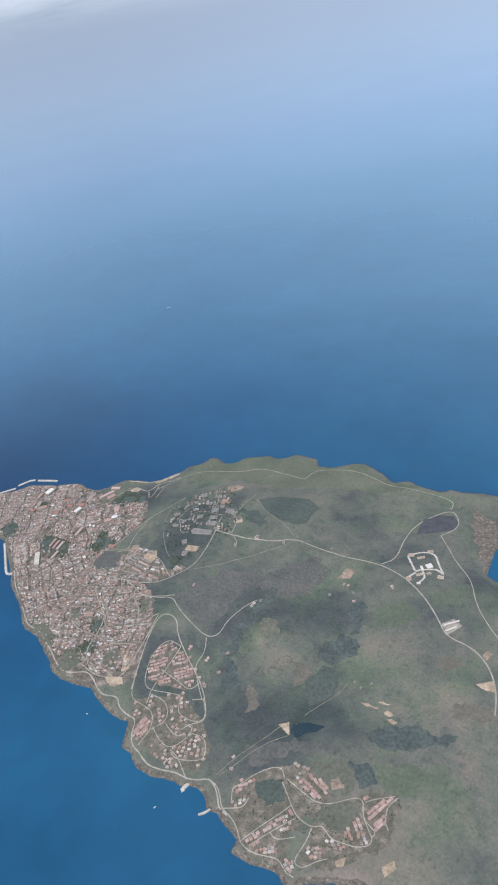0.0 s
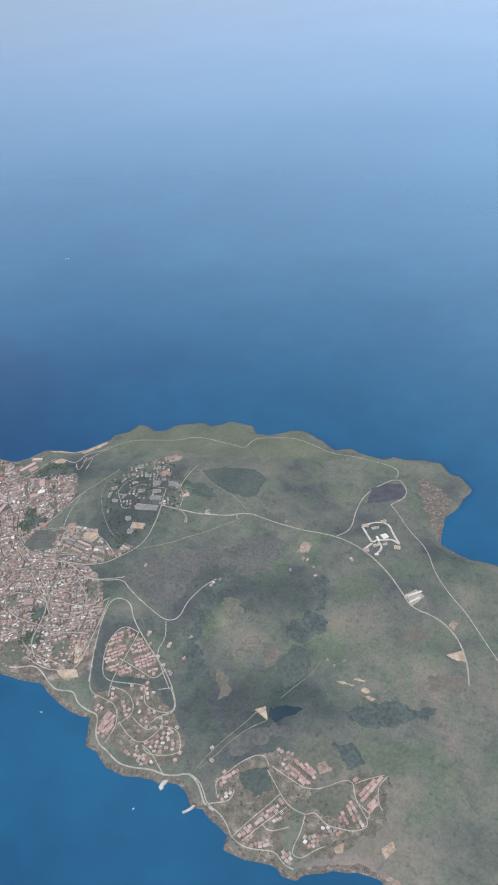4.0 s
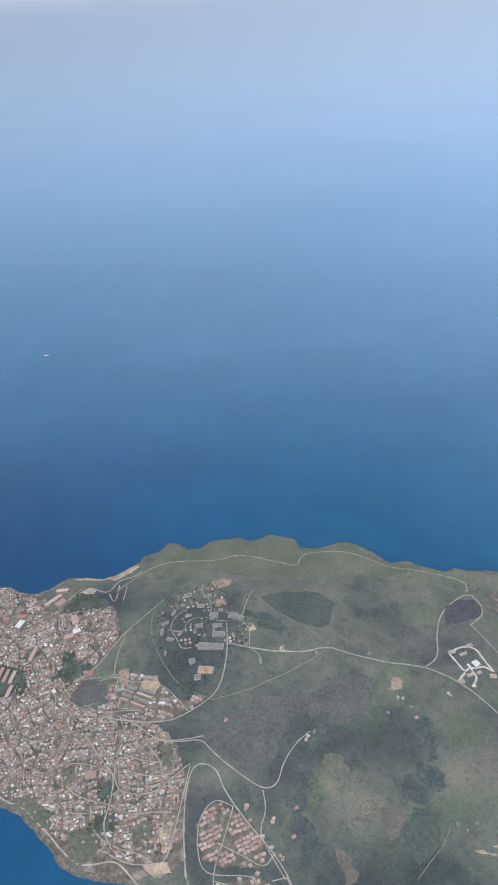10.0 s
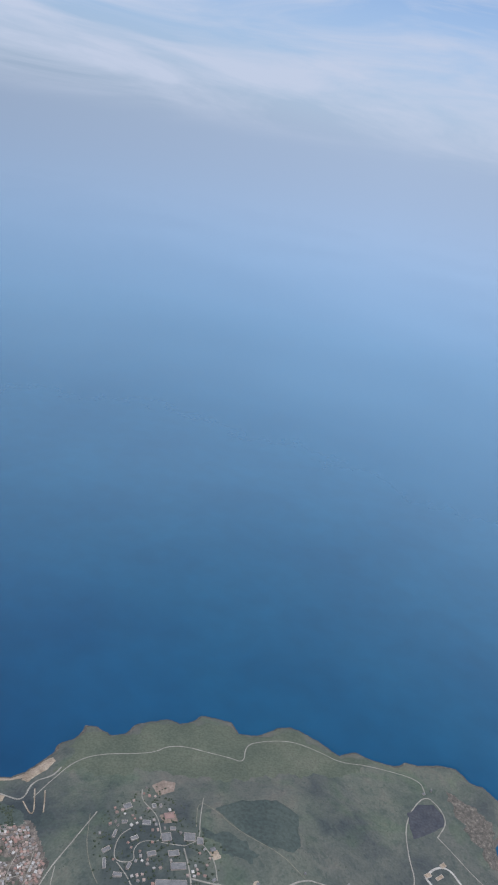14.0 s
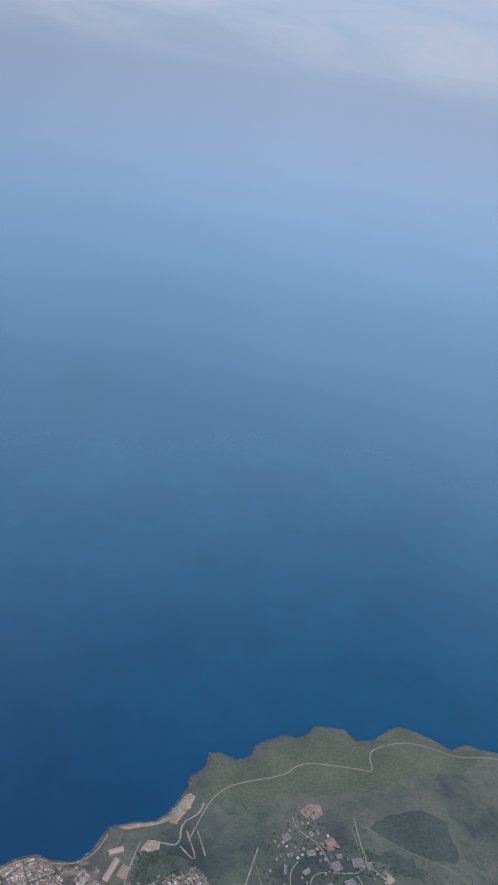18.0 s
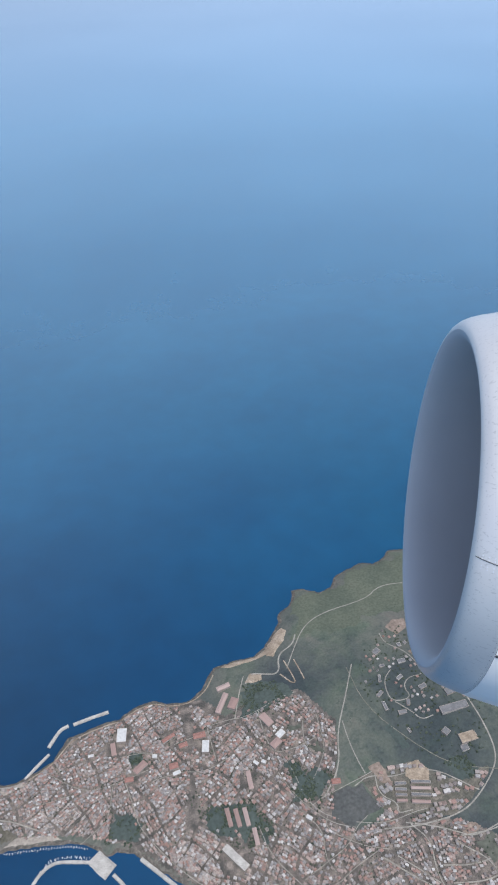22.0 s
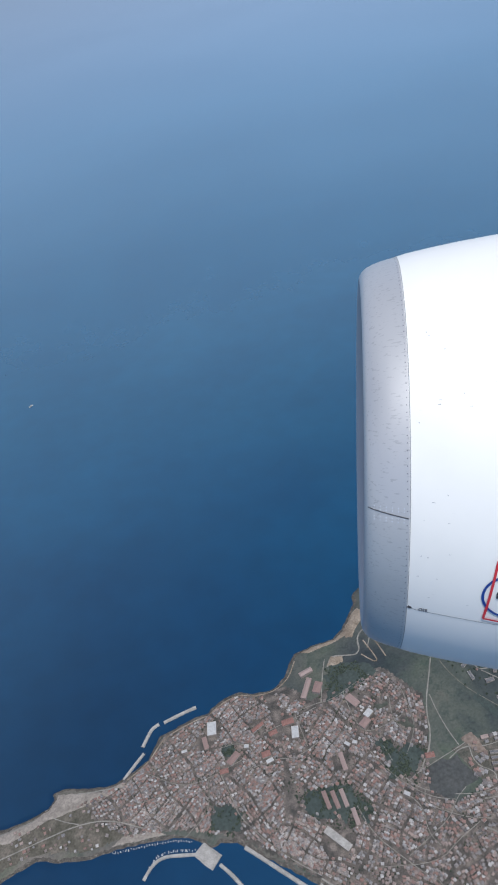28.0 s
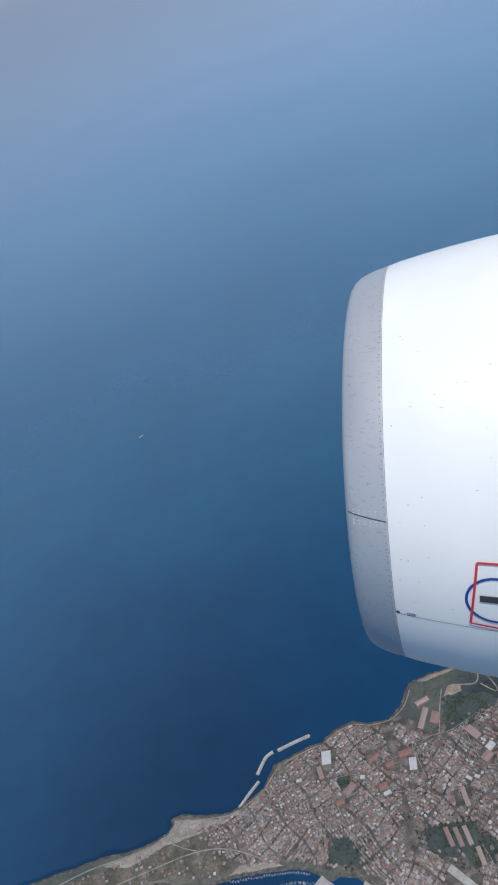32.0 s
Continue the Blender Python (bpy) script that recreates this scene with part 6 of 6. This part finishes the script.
def revolve(profile, flip=False):
    bm = bmesh.new()
    rings = [[bm.verts.new((s, r * math.cos(2 * math.pi * k / TURN), r * math.sin(2 * math.pi * k / TURN))) for k in range(TURN)] for s, r in profile]
    for a, b in zip(rings[:-1], rings[1:]):
        for k in range(TURN):
            q = (a[k], b[k], b[(k + 1) % TURN], a[(k + 1) % TURN])
            bm.faces.new(q if flip else q[::-1])
    return bm


def radius(s):
    ps, pr = zip(*(OUTER + COWL[1:]))
    return float(np.interp(s, ps, pr))


lip = part("inlet_lip", revolve(OUTER), M_LIP, engine, "weathered grey metal inlet lip", smooth=True)
part("fan_cowl", revolve(COWL), M_COWL, engine, "glossy white painted fan cowl", smooth=True)
part("inlet_duct", revolve(INNER, True), M_DUCT, engine, "dark grey inlet liner", smooth=True)
bm = bmesh.new()
bmesh.ops.create_circle(bm, cap_ends=True, radius=0.80, segments=64, matrix=Matrix.Translation((0.94, 0, 0)) @ Matrix.Rotation(radians(90), 4, "Y"))
part("fan_face", bm, M_DARK, engine, "dark fan deep in the inlet")
bm = bmesh.new()
bmesh.ops.create_circle(bm, cap_ends=True, radius=0.872, segments=64, matrix=Matrix.Translation((2.69, 0, 0)) @ Matrix.Rotation(radians(90), 4, "Y"))
part("rear_cover", bm, M_DARK, engine)


def on_skin(s, phi, lift=0.0):
    r = radius(s) + lift
    return (s, r * math.cos(radians(phi)), r * math.sin(radians(phi)))


def strip(points, width, lift=0.0025):
    """A thin band on the skin along (s, phi) points."""
    p = np.array(points, float)
    n = len(p)
    flat = np.c_[p[:, 0], np.radians(p[:, 1])]
    t = np.gradient(flat, axis=0)
    t /= np.hypot(*t.T)[:, None] + 1e-9
    side = np.c_[-t[:, 1], t[:, 0]] * width / 2
    bm = bmesh.new()
    rows = []
    for o in (-1, 1):
        q = flat + o * side
        rows.append([bm.verts.new(on_skin(s, math.degrees(a), lift)) for s, a in q])
    for i in range(n - 1):
        bm.faces.new((rows[0][i], rows[0][i + 1], rows[1][i + 1], rows[1][i]))
    return bm


def dots(places, size, mat, name, label, parent):
    """Small domed fastener heads on the skin, one object each on one mesh."""
    first = None
    for s, phi in places:
        up = Vector((0, math.cos(radians(phi)), math.sin(radians(phi))))
        m = Matrix.Translation(on_skin(s, phi, 0.0005)) @ up.to_track_quat("Z", "Y").to_matrix().to_4x4()
        if first is None:
            bm = bmesh.new()
            bmesh.ops.create_cone(bm, cap_ends=True, segments=8, radius1=size, radius2=size * 0.5, depth=size * 0.35)
            first = ob = part(name, bm, mat, parent, label)
        else:
            ob = new(name, first.data)
            ob.parent = parent
        ob.matrix_basis = m
    return first


dots([(0.157, k * 1.75) for k in range(-55, 56)], 0.0024, M_SEAL, "rivet", "small dark rivet at the lip joint", lip)
part("joint_gap", strip([(0.1675, a * 2.0) for a in range(181)], 0.0022), M_SEAL, engine, "thin grey joint behind the lip")
part("lip_seam", strip([(0.012 + 0.15 * k / 14, -12.4 - 1.6 * k / 14) for k in range(15)], 0.0035), M_DARK, lip, "dark splice line across the lip")
dots([(s, -13.4 + o) for s in (0.036, 0.058, 0.080, 0.102, 0.124, 0.146) for o in (-1.7, -0.9, 0.9, 1.7)], 0.0026, M_PALE, "rivet", "pale rivet beside the splice", lip)
part("cowl_split_line", strip([(0.18 + 0.5 * k / 20, -39.8 - 1.0 * k / 20) for k in range(21)], 0.0028), M_SEAL, engine, "thin split line low on the cowl")
dots([(0.18, -39.6)], 0.011, M_DARK, "latch", "small dark latch at the split line", engine)
dots([(0.20, 8), (0.24, 30), (0.30, -8), (0.21, -23), (0.235, -23.2), (0.36, 14)], 0.0022, M_SEAL, "fastener", "small dark fastener head", engine)
# short grey scuffs along the air flow
scuff_rng = random.Random(31)
for _ in range(26):
    s0, a0, run = scuff_rng.uniform(0.19, 0.75), scuff_rng.uniform(-36, 30), scuff_rng.uniform(0.004, 0.014)
    part("scuff", strip([(s0, a0), (s0 + run, a0 - 0.08)], scuff_rng.uniform(0.0008, 0.0014)), M_SEAL, engine, "faint grey scuff")
# the short stencilled word beside the latch
word = bpy.data.curves.new("stencil", "FONT")
word.body, word.size, word.extrude = "GSE", 0.021, 0.0003
word_ob = new("stencil", word)
word_mesh = bpy.data.meshes.new_from_object(word_ob.evaluated_get(bpy.context.evaluated_depsgraph_get()))
bpy.data.objects.remove(word_ob)
word_mesh.materials.append(M_DARK)
stencil = new("stencil", word_mesh)
stencil.parent = engine
up = Vector((-0.21, math.cos(radians(-38.9)), math.sin(radians(-38.9)))).normalized()
along = (Vector((1, 0, 0)) - up * up.x).normalized()
over = up.cross(along)
stencil.matrix_basis = Matrix(((along.x, over.x, up.x, 0.212), (along.y, over.y, up.y, 0), (along.z, over.z, up.z, 0), (0, 0, 0, 1)))
stencil.matrix_basis.translation = Vector(on_skin(0.212, -39.0, 0.0018))
ring = [(0.545 + 0.105 * math.cos(2 * math.pi * k / 48), -31.5 + math.degrees(0.105 / 1.02) * math.sin(2 * math.pi * k / 48)) for k in range(49)]
part("round_marking", strip(ring, 0.010, 0.004), M_BLUE, engine, "blue ring marking")
for a, b in (((0.482, -22.0), (0.452, -38.6)), ((0.452, -38.6), (0.69, -40.0)), ((0.482, -22.0), (0.69, -22.0))):
    part("angular_marking", strip([(a[0] + (b[0] - a[0]) * k / 10, a[1] + (b[1] - a[1]) * k / 10) for k in range(11)], 0.009, 0.006), M_RED, engine, "red line marking")
part("inner_marking", strip([(0.488 + 0.11 * k / 6, -31.0) for k in range(7)], 0.03, 0.005), M_DARK, engine, "plain grey bar marking")
